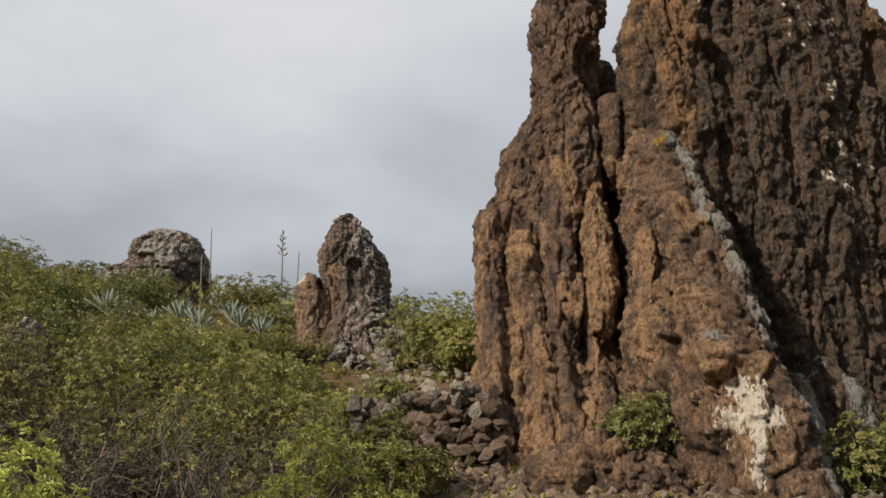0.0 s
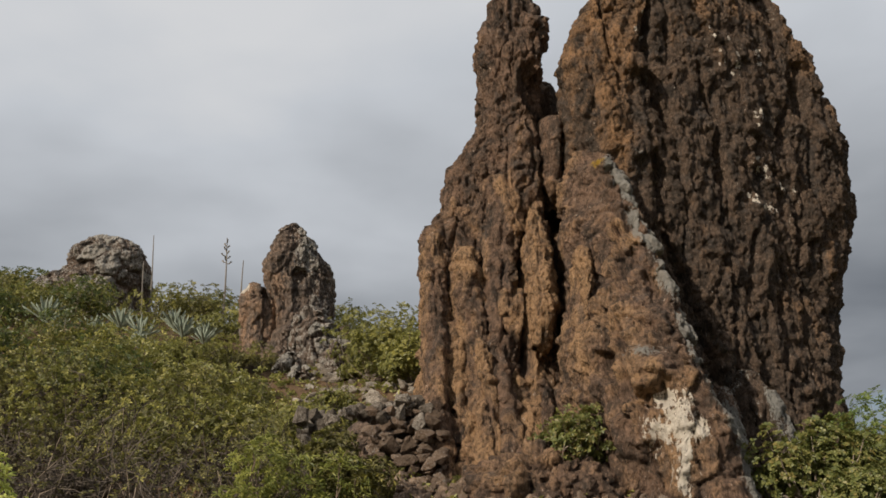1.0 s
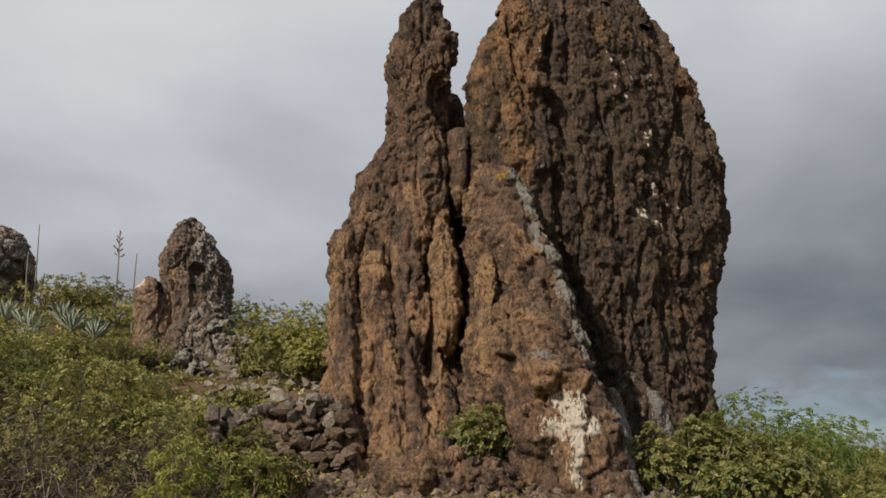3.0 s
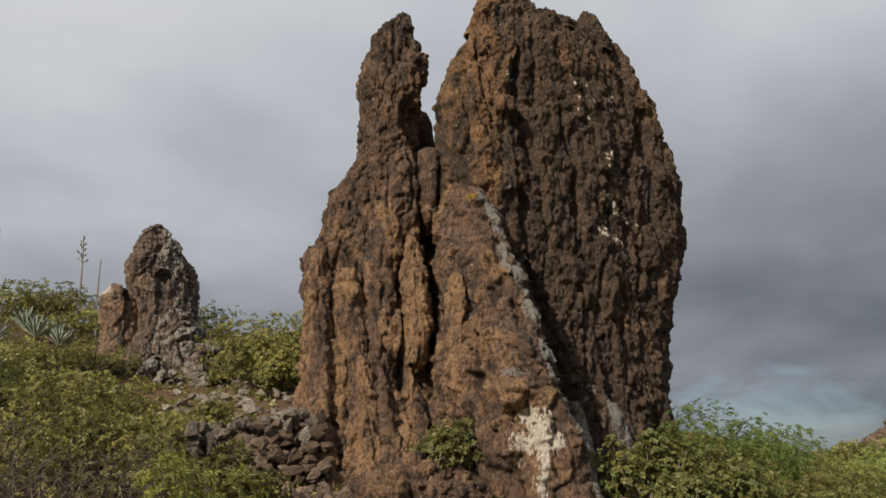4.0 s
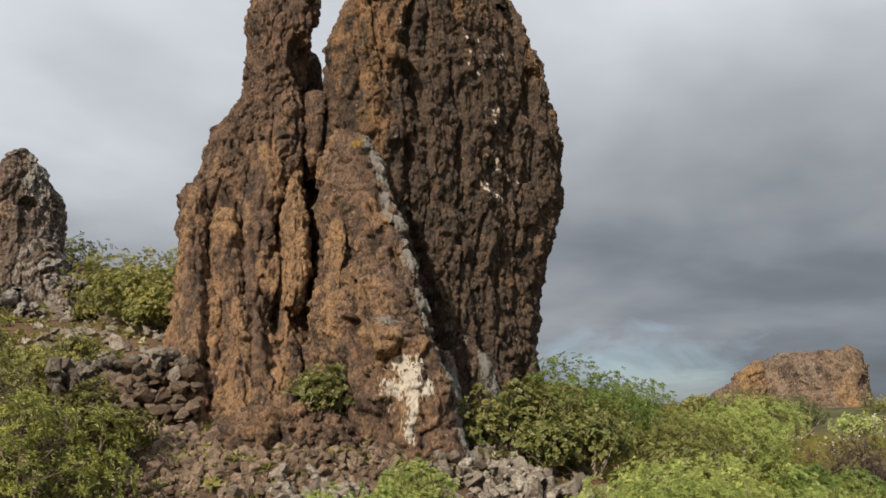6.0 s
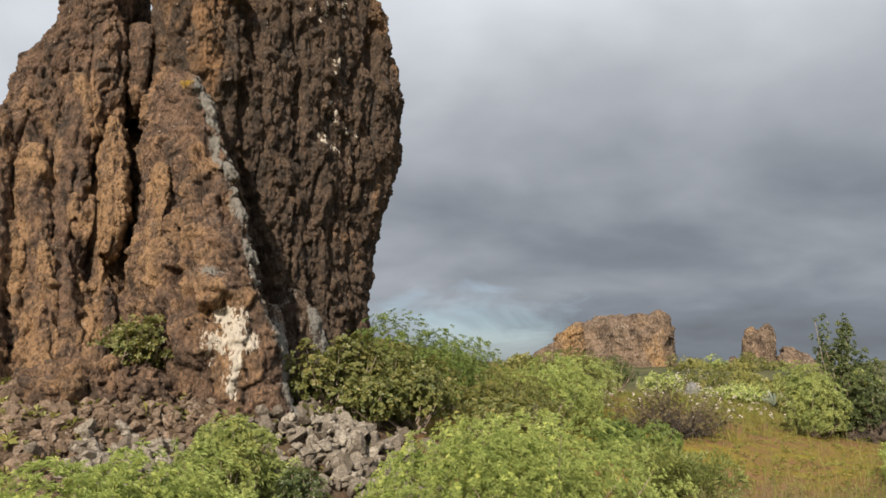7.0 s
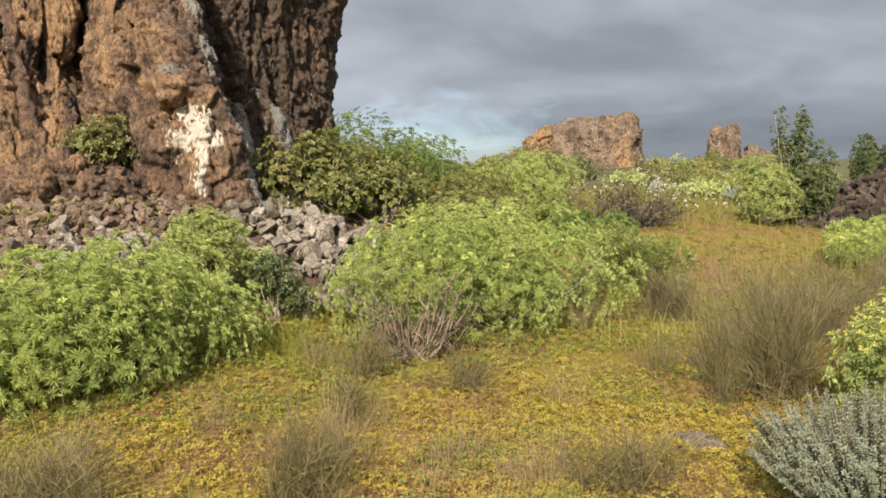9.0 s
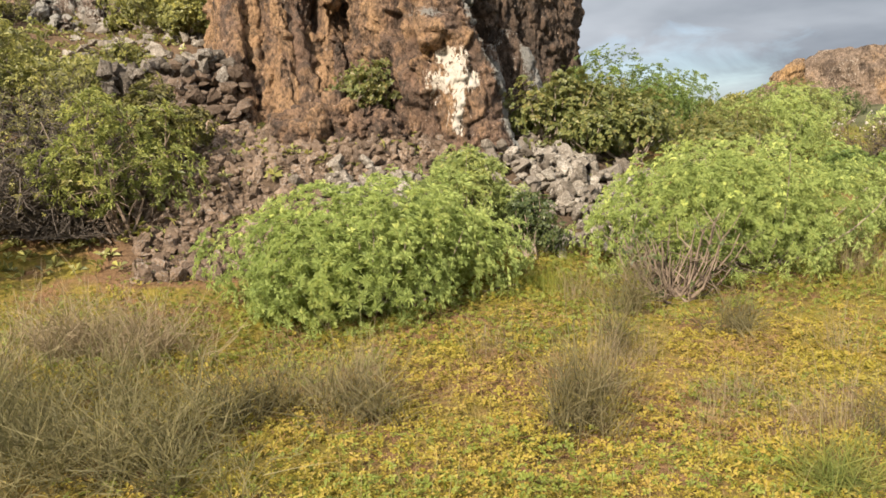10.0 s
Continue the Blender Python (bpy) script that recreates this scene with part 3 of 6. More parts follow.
def paint_buttress(V, N, val, val2, crack):
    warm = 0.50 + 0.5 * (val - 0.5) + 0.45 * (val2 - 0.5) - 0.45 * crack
    edge = np.interp(V[:, 2], (1.2, 1.7, 2.06, 2.44, 2.71, 3.12, 3.5, 3.89, 4.3, 4.65, 5.0, 5.5), (3.7, 3.56, 3.52, 3.4, 3.3, 3.2, 3.24, 3.18, 3.08, 2.98, 2.98, 2.84))
    pale = 1.05 * np.exp(-((V[:, 0] - edge + 0.04) / 0.15) ** 2) + 0.35 * sstep(-0.2, 0.2, V[:, 0] - edge)
    wav = 0.04 * np.sin(V[:, 2] * 7.0)
    bar = np.exp(-((V[:, 0] - 2.83 - wav) / (0.075 + 0.05 * sstep(1.7, 2.2, V[:, 2]))) ** 2) * sstep(1.42, 1.62, V[:, 2]) * (1 - sstep(2.45, 2.6, V[:, 2]))
    cross = np.maximum(1.1 * bar, 1.05 * streak(V, 2.50, 3.14, 2.02, 2.24, .12))
    cross = np.maximum(cross, 0.85 * np.exp(-((V[:, 0] - 2.62) / .07) ** 2 - ((V[:, 2] - 2.05) / .2) ** 2))
    cross = np.maximum(cross, 0.9 * np.exp(-((V[:, 0] - 2.92) / .12) ** 2 - ((V[:, 2] - 2.32) / .2) ** 2))
    knob = 0.75 * np.exp(-((V[:, 0] - 2.62) / .22) ** 2 - ((V[:, 2] - 2.93) / .09) ** 2)
    spot = 0.62 * np.exp(-((V[:, 0] - 2.62) / .13) ** 2 - ((V[:, 2] - 5.6) / .12) ** 2)
    pale = pale * np.clip(0.75 + 1.3 * (val2 - 0.5), 0, 1.1)
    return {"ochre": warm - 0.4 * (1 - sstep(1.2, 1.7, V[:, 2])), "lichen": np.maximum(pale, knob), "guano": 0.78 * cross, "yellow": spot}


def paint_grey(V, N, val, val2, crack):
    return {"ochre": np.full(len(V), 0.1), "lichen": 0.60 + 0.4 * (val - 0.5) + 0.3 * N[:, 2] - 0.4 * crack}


def paint_pale(V, N, val, val2, crack):
    return {"ochre": np.full(len(V), 0.15), "lichen": 0.40 + 0.7 * (val - 0.5) + 0.5 * (val2 - 0.5) + 0.15 * sstep(1.8, 2.6, V[:, 2]) - 0.3 * crack}


def paint_far(V, N, val, val2, crack):
    # ochre fading to the right paints the lit left side; lichen right and above
    side = sstep(-3.4, -2.6, V[:, 0]) + 0.6 * sstep(6.6, 7.6, V[:, 2])
    return {"ochre": 0.62 - 0.6 * side + 0.4 * (val - 0.5), "lichen": 0.10 + 0.33 * side + 0.25 * (val2 - 0.5),
            "guano": 1.4 * np.exp(-((V[:, 0] + 4.0) / .13) ** 2 - ((V[:, 2] - 6.2) / .13) ** 2)}


def paint_mild(V, N, val, val2, crack):
    return {"ochre": 0.35 + 0.4 * (val - 0.5), "lichen": np.full(len(V), 0.18)}


def main_pinnacle():
    g = thing("rock_pinnacle", (2.8, 9.5, float(ground_z(2.8, 9.5))), "tall rust-brown lava pinnacle with white stains and lichen", "rock")
    inv = Matrix.Translation(-g.location)

    def add(name, label="", mat=M_ROCK, **kw):
        return part(name, rock_mesh(name, mat, frame_m=inv, **kw), g, label)

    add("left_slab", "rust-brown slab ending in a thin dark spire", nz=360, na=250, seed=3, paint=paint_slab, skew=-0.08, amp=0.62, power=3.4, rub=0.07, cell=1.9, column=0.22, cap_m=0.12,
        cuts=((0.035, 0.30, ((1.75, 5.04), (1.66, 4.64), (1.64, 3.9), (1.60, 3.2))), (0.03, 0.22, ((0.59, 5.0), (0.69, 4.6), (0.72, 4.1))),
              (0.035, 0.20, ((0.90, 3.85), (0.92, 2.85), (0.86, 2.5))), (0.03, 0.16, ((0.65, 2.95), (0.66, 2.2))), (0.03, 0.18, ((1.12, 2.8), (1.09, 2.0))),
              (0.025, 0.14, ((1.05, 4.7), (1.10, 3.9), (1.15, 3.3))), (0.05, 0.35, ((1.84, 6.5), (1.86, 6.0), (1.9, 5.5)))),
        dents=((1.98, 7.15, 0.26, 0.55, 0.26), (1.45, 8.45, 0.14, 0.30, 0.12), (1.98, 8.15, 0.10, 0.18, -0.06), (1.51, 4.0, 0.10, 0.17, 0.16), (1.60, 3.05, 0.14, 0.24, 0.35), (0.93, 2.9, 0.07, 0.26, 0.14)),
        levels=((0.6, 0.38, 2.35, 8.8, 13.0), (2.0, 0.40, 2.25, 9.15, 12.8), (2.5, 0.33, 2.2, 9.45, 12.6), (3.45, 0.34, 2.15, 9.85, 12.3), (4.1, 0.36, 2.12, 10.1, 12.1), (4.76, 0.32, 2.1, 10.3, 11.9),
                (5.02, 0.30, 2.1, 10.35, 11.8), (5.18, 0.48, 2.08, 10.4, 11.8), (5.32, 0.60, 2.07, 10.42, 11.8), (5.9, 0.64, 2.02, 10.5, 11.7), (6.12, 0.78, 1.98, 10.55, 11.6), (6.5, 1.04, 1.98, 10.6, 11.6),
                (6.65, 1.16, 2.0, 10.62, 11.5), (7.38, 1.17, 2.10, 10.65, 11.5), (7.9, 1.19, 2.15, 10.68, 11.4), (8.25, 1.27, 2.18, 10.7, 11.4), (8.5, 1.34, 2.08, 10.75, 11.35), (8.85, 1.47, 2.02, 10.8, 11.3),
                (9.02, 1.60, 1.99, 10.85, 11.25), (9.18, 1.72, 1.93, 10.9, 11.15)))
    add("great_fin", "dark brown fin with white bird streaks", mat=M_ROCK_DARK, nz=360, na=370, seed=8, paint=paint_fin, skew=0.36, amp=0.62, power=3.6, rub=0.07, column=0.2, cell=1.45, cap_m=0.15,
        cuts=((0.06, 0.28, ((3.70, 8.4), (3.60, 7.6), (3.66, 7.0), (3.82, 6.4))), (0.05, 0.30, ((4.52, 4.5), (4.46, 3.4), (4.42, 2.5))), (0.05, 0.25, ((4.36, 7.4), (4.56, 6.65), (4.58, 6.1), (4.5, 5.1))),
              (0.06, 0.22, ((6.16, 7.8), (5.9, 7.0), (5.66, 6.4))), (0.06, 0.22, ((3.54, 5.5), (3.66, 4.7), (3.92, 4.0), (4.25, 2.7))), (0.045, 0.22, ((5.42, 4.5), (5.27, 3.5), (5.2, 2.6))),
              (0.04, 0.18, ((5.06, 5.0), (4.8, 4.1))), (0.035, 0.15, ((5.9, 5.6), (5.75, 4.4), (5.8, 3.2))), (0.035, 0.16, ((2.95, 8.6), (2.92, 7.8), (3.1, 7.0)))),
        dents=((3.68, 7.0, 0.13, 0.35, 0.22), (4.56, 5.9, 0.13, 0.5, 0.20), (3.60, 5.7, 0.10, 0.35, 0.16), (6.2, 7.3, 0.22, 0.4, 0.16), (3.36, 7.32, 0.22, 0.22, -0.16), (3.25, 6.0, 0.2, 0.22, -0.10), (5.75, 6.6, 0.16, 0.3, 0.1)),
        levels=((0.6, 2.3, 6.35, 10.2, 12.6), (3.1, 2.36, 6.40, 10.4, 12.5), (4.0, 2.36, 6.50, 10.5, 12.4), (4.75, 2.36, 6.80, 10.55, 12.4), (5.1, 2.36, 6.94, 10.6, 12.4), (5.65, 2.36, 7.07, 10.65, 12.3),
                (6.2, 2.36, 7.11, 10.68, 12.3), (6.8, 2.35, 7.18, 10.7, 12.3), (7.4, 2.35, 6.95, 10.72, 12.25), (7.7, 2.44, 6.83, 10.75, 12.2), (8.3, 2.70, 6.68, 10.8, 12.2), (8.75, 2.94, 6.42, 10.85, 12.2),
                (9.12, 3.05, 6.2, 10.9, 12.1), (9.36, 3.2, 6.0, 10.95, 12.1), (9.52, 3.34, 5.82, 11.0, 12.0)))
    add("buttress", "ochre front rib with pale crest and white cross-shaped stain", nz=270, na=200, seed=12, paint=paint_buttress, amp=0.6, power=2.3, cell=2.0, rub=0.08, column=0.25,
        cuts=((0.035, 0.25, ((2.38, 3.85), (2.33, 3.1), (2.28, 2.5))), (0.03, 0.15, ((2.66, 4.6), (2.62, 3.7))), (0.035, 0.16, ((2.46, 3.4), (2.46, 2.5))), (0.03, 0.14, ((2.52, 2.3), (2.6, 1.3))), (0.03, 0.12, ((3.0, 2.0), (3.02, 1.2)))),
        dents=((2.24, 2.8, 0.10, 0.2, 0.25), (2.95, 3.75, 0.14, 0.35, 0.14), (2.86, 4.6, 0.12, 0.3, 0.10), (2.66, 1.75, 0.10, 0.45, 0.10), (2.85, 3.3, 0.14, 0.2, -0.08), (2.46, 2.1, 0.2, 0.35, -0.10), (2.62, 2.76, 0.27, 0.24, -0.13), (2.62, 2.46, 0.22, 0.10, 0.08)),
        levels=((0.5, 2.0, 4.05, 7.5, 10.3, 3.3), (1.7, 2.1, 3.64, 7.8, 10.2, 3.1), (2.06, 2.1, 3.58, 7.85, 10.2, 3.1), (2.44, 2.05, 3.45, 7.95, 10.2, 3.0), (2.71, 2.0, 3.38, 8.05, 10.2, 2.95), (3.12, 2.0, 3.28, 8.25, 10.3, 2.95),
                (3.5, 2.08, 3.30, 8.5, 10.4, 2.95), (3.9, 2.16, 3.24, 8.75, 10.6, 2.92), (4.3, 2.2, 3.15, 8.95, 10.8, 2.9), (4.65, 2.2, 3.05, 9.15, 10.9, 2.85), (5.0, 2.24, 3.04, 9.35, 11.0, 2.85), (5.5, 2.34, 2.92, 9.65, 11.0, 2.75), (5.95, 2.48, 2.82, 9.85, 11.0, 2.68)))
    for k, (lv, warm) in enumerate((
            (((1.2, 0.42, 0.88, 8.9, 10.6), (3.5, 0.36, 0.70, 9.78, 11.0), (4.5, 0.34, 0.70, 10.15, 11.3), (4.95, 0.36, 0.62, 10.3, 11.3)), 0.3),
            (((1.2, 0.86, 1.30, 8.8, 10.6), (2.6, 0.92, 1.30, 9.32, 10.6), (3.9, 0.76, 1.18, 9.94, 11.0), (4.7, 0.80, 1.10, 10.2, 11.2)), 0.75),
            (((1.3, 1.16, 1.60, 8.8, 10.6), (2.8, 1.18, 1.48, 9.45, 10.8), (3.7, 1.14, 1.46, 9.9, 11.2), (5.2, 1.20, 1.60, 10.3, 11.6), (5.9, 1.25, 1.55, 10.5, 11.6)), 0.2),
            (((3.0, 1.72, 1.86, 9.9, 10.8), (3.25, 1.64, 1.94, 9.55, 10.7), (3.7, 1.62, 2.06, 9.55, 10.8), (4.3, 1.64, 2.04, 9.8, 11.2), (5.0, 1.72, 2.0, 10.1, 11.4), (5.3, 1.76, 1.9, 10.2, 11.4)), 0.9),
            (((1.4, 1.62, 1.90, 8.7, 10.4), (2.2, 1.64, 1.90, 9.0, 10.4), (2.85, 1.68, 1.84, 9.3, 10.4)), 0.2),
            (((1.4, 1.90, 2.16, 8.55, 10.2), (2.2, 1.90, 2.16, 8.85, 10.4), (2.75, 1.94, 2.10, 9.05, 10.4)), 0.35),
            (((2.75, 2.10, 2.28, 8.9, 10.2), (3.2, 2.08, 2.38, 8.72, 10.4), (4.0, 2.14, 2.40, 9.0, 10.8), (4.5, 2.24, 2.40, 9.3, 10.8)), 0.7))):
        add("rib", "", nz=130, na=80, seed=90 + 2 * k, amp=0.42, power=2.8, levels=lv, rub=0.10, cell=2.2, column=0.25,
            paint=lambda V, N, val, val2, crack, w=warm: {"ochre": w + 0.12 + 0.45 * (val - 0.5) + 0.3 * (val2 - 0.5) - 0.4 * crack, "lichen": np.full(len(V), 0.05)})
    add("core", "shadowed rock in the cleft", nz=90, na=90, seed=21, paint=paint_slab, amp=0.6, levels=(
        (0.6, 1.6, 3.6, 9.6, 12.8), (2.2, 1.6, 3.6, 10.3, 12.8), (3.4, 1.6, 3.4, 10.9, 12.8), (5.4, 1.7, 3.0, 11.3, 12.6), (6.3, 1.8, 2.8, 11.5, 12.6)))
    add("wedged_block", "rounded brown block wedged in the cleft", nz=110, na=90, seed=23, paint=paint_slab, amp=0.38, levels=(
        (5.3, 2.08, 2.30, 10.7, 11.6), (5.6, 2.04, 2.36, 10.45, 11.7), (6.2, 1.99, 2.40, 10.4, 11.7), (6.75, 2.02, 2.38, 10.5, 11.6)))
    add("rear_block", "", mat=M_ROCK_DARK, nz=70, na=70, seed=25, paint=None, amp=0.35, levels=((6.0, 1.8, 2.6, 12.0, 12.8), (7.4, 1.9, 2.56, 12.0, 12.7), (8.05, 2.0, 2.48, 12.1, 12.6)))
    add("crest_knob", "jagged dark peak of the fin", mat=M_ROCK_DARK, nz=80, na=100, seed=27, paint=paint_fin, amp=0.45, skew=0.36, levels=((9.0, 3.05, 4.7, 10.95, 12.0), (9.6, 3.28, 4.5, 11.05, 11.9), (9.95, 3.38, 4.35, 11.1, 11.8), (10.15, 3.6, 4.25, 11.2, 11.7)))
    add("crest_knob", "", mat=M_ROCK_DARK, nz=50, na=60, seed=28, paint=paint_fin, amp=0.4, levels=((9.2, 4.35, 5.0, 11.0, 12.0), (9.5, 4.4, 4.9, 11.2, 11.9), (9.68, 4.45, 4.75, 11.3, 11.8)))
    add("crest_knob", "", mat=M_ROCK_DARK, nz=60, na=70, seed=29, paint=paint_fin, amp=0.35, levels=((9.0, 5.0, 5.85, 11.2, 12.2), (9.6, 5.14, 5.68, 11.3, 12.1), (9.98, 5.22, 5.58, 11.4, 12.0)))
    add("side_rib", "narrow rib whitened by lichen", nz=110, na=90, seed=31, paint=paint_pale, amp=0.4, levels=(
        (0.4, 3.3, 4.3, 8.3, 10.4), (1.5, 3.45, 4.1, 8.5, 10.3), (2.2, 3.5, 3.95, 8.75, 10.2), (2.75, 3.55, 3.85, 9.0, 10.0)))
    add("side_shoulder", "low shoulder patched with lichen", nz=100, na=90, seed=37, mat=M_ROCK_DARK, paint=paint_pale, amp=0.5, levels=(
        (0.4, 3.8, 5.2, 9.2, 11.0), (1.8, 3.95, 5.0, 9.5, 11.0), (2.5, 4.1, 4.75, 9.7, 11.0), (3.0, 4.25, 4.6, 9.9, 10.8)))
    add("front_ledge", "rough brown ledge at the foot", nz=80, na=120, seed=35, paint=paint_mild, amp=0.7, rub=0.10, cell=2.4, levels=(
        (0.7, 0.8, 2.4, 8.0, 9.6), (1.3, 0.9, 2.3, 8.1, 9.6), (1.5, 0.8, 2.35, 7.8, 9.6), (1.8, 0.9, 2.3, 7.8, 9.6), (2.0, 1.1, 2.25, 8.1, 9.6)))


main_pinnacle()


def far_rocks():
    g = thing("rock_pinnacle", (-3.0, 19.8, float(ground_z(-3.0, 19.8))), "grey-brown lava pinnacle on the hillside", "rock")
    inv = Matrix.Translation(-g.location)

    def add(name, label="", paint=paint_grey, nz=90, na=80, **kw):
        return part(name, rock_mesh(name, M_ROCK_FAR, frame_m=inv, paint=paint, nz=nz, na=na, **kw), g, label)

    add("spire", "", paint_far, 170, 150, seed=41, amp=0.62, skew=0.35, power=2.6, cell=1.3, cap_m=0.25, cuts=((0.05, 0.15, ((-3.45, 6.6), (-3.3, 5.6), (-3.3, 4.8))), (0.05, 0.12, ((-2.6, 7.3), (-2.55, 6.3)))), dents=((-2.75, 6.55, 0.2, 0.3, 0.18),), levels=(
        (3.8, -3.75, -1.8, 19.0, 20.6), (5.0, -3.6, -1.85, 19.2, 20.6), (5.9, -3.53, -1.93, 19.4, 20.5), (6.3, -3.56, -2.0, 19.4, 20.5), (6.82, -3.62, -2.08, 19.5, 20.4), (7.13, -3.52, -2.25, 19.5, 20.4), (7.5, -3.42, -2.5, 19.6, 20.3), (7.75, -3.34, -2.62, 19.7, 20.3), (7.95, -3.2, -2.75, 19.8, 20.2), (8.05, -3.12, -2.85, 19.85, 20.15)))
    add("side_lump", "", paint_far, 90, 90, seed=43, amp=0.5, cuts=((0.06, 0.3, ((-3.5, 6.2), (-3.42, 5.4), (-3.4, 4.8))),), levels=(
        (3.6, -4.2, -3.2, 18.8, 20.2), (5.2, -4.05, -3.3, 19.0, 20.0), (5.9, -4.08, -3.35, 19.1, 20.0), (6.2, -4.02, -3.5, 19.15, 19.9), (6.36, -3.95, -3.65, 19.2, 19.9)))
    add("foot_lump", "", paint_far, 70, 80, seed=44, amp=0.5, levels=((3.2, -3.6, -2.5, 17.8, 19.6), (4.4, -3.4, -2.6, 18.1, 19.6), (5.0, -3.2, -2.7, 18.5, 19.5), (5.25, -3.05, -2.8, 18.7, 19.4)))
    add("front_blade", "pale grey lichen-covered blade of rock", nz=130, na=110, seed=45, amp=0.95, column=0.25, cell=2.2, cap_m=0.08, levels=(
        (3.0, -2.5, -1.25, 17.1, 19.0), (4.0, -2.5, -1.45, 17.4, 19.0), (4.6, -2.5, -1.68, 17.6, 19.0), (5.1, -2.5, -1.8, 17.9, 18.9), (5.38, -2.42, -2.05, 18.1, 18.8), (5.52, -2.35, -2.2, 18.2, 18.7)))
    add("front_blade", "pale grey lichen-covered blade of rock", nz=100, na=80, seed=46, amp=0.8, column=0.25, cell=2.2, cap_m=0.08, levels=(
        (3.2, -2.85, -2.2, 17.6, 19.0), (4.6, -2.75, -2.3, 17.8, 19.0), (5.1, -2.68, -2.4, 18.0, 18.9), (5.35, -2.6, -2.45, 18.1, 18.8)))
    add("front_blade", "dark blade of rock", paint_far, 100, 80, seed=47, amp=0.8, cell=2.2, cap_m=0.08, levels=(
        (3.2, -1.85, -1.1, 18.0, 19.4), (4.4, -1.78, -1.25, 18.2, 19.3), (4.9, -1.72, -1.32, 18.3, 19.2), (5.2, -1.6, -1.4, 18.5, 19.1)))
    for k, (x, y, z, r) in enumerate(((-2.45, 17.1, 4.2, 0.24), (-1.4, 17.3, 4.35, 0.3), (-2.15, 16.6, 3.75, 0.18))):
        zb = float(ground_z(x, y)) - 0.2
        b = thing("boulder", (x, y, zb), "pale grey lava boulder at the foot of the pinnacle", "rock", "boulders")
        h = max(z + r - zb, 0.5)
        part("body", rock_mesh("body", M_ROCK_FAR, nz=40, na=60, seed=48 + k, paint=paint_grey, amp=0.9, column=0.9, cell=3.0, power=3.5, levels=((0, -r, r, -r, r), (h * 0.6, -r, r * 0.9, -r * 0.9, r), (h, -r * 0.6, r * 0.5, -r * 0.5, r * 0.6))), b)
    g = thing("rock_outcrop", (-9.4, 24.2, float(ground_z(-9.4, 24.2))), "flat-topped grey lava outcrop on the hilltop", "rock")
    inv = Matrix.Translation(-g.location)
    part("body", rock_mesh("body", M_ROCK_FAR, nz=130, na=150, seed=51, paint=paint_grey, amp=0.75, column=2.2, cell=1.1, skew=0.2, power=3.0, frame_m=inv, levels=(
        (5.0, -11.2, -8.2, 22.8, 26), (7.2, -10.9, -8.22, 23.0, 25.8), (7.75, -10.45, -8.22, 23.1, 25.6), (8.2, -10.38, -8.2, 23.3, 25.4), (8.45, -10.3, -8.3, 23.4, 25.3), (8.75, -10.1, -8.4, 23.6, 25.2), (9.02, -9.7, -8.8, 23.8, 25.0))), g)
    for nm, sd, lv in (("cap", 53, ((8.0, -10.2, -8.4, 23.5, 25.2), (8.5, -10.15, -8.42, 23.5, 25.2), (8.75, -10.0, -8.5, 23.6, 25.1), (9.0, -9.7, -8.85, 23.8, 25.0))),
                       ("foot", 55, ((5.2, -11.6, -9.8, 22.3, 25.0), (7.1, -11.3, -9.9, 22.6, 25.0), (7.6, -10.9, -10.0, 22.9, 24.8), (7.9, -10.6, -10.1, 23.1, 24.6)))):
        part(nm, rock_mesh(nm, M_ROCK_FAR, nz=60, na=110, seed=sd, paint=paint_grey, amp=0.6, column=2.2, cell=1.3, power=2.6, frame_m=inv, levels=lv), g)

    def outcrop(name, at, yaw, label, bodies):
        z = float(ground_z(at[0], at[1])) + (at[2] if len(at) > 2 else 0.0)
        o = thing(name, (at[0], at[1], z), label, "rock")
        o.rotation_euler = (0, 0, yaw)
        k0 = 0.34
        for k, (nm, lv, kw) in enumerate(bodies):
            lv = [tuple(c * k0 for c in row) for row in lv]
            part(nm, rock_mesh(nm, M_ROCK_ORANGE, nz=64, na=96, seed=61 + k * 3 + int(at[0]), cell=1.1, power=3.6, levels=lv, rub=0.02, frame_m=Matrix.Scale(1 / k0, 4), **kw), o)

    def tan(V, N, val, val2, crack):
        return {"ochre": 0.22 + 0.6 * (val - 0.5) - 0.4 * crack, "lichen": 0.22 + 0.35 * (val2 - 0.5)}

    def orange(V, N, val, val2, crack):
        return {"ochre": 1.0 + 0.4 * (val - 0.5) - 0.4 * crack, "lichen": np.full(len(V), 0.05)}

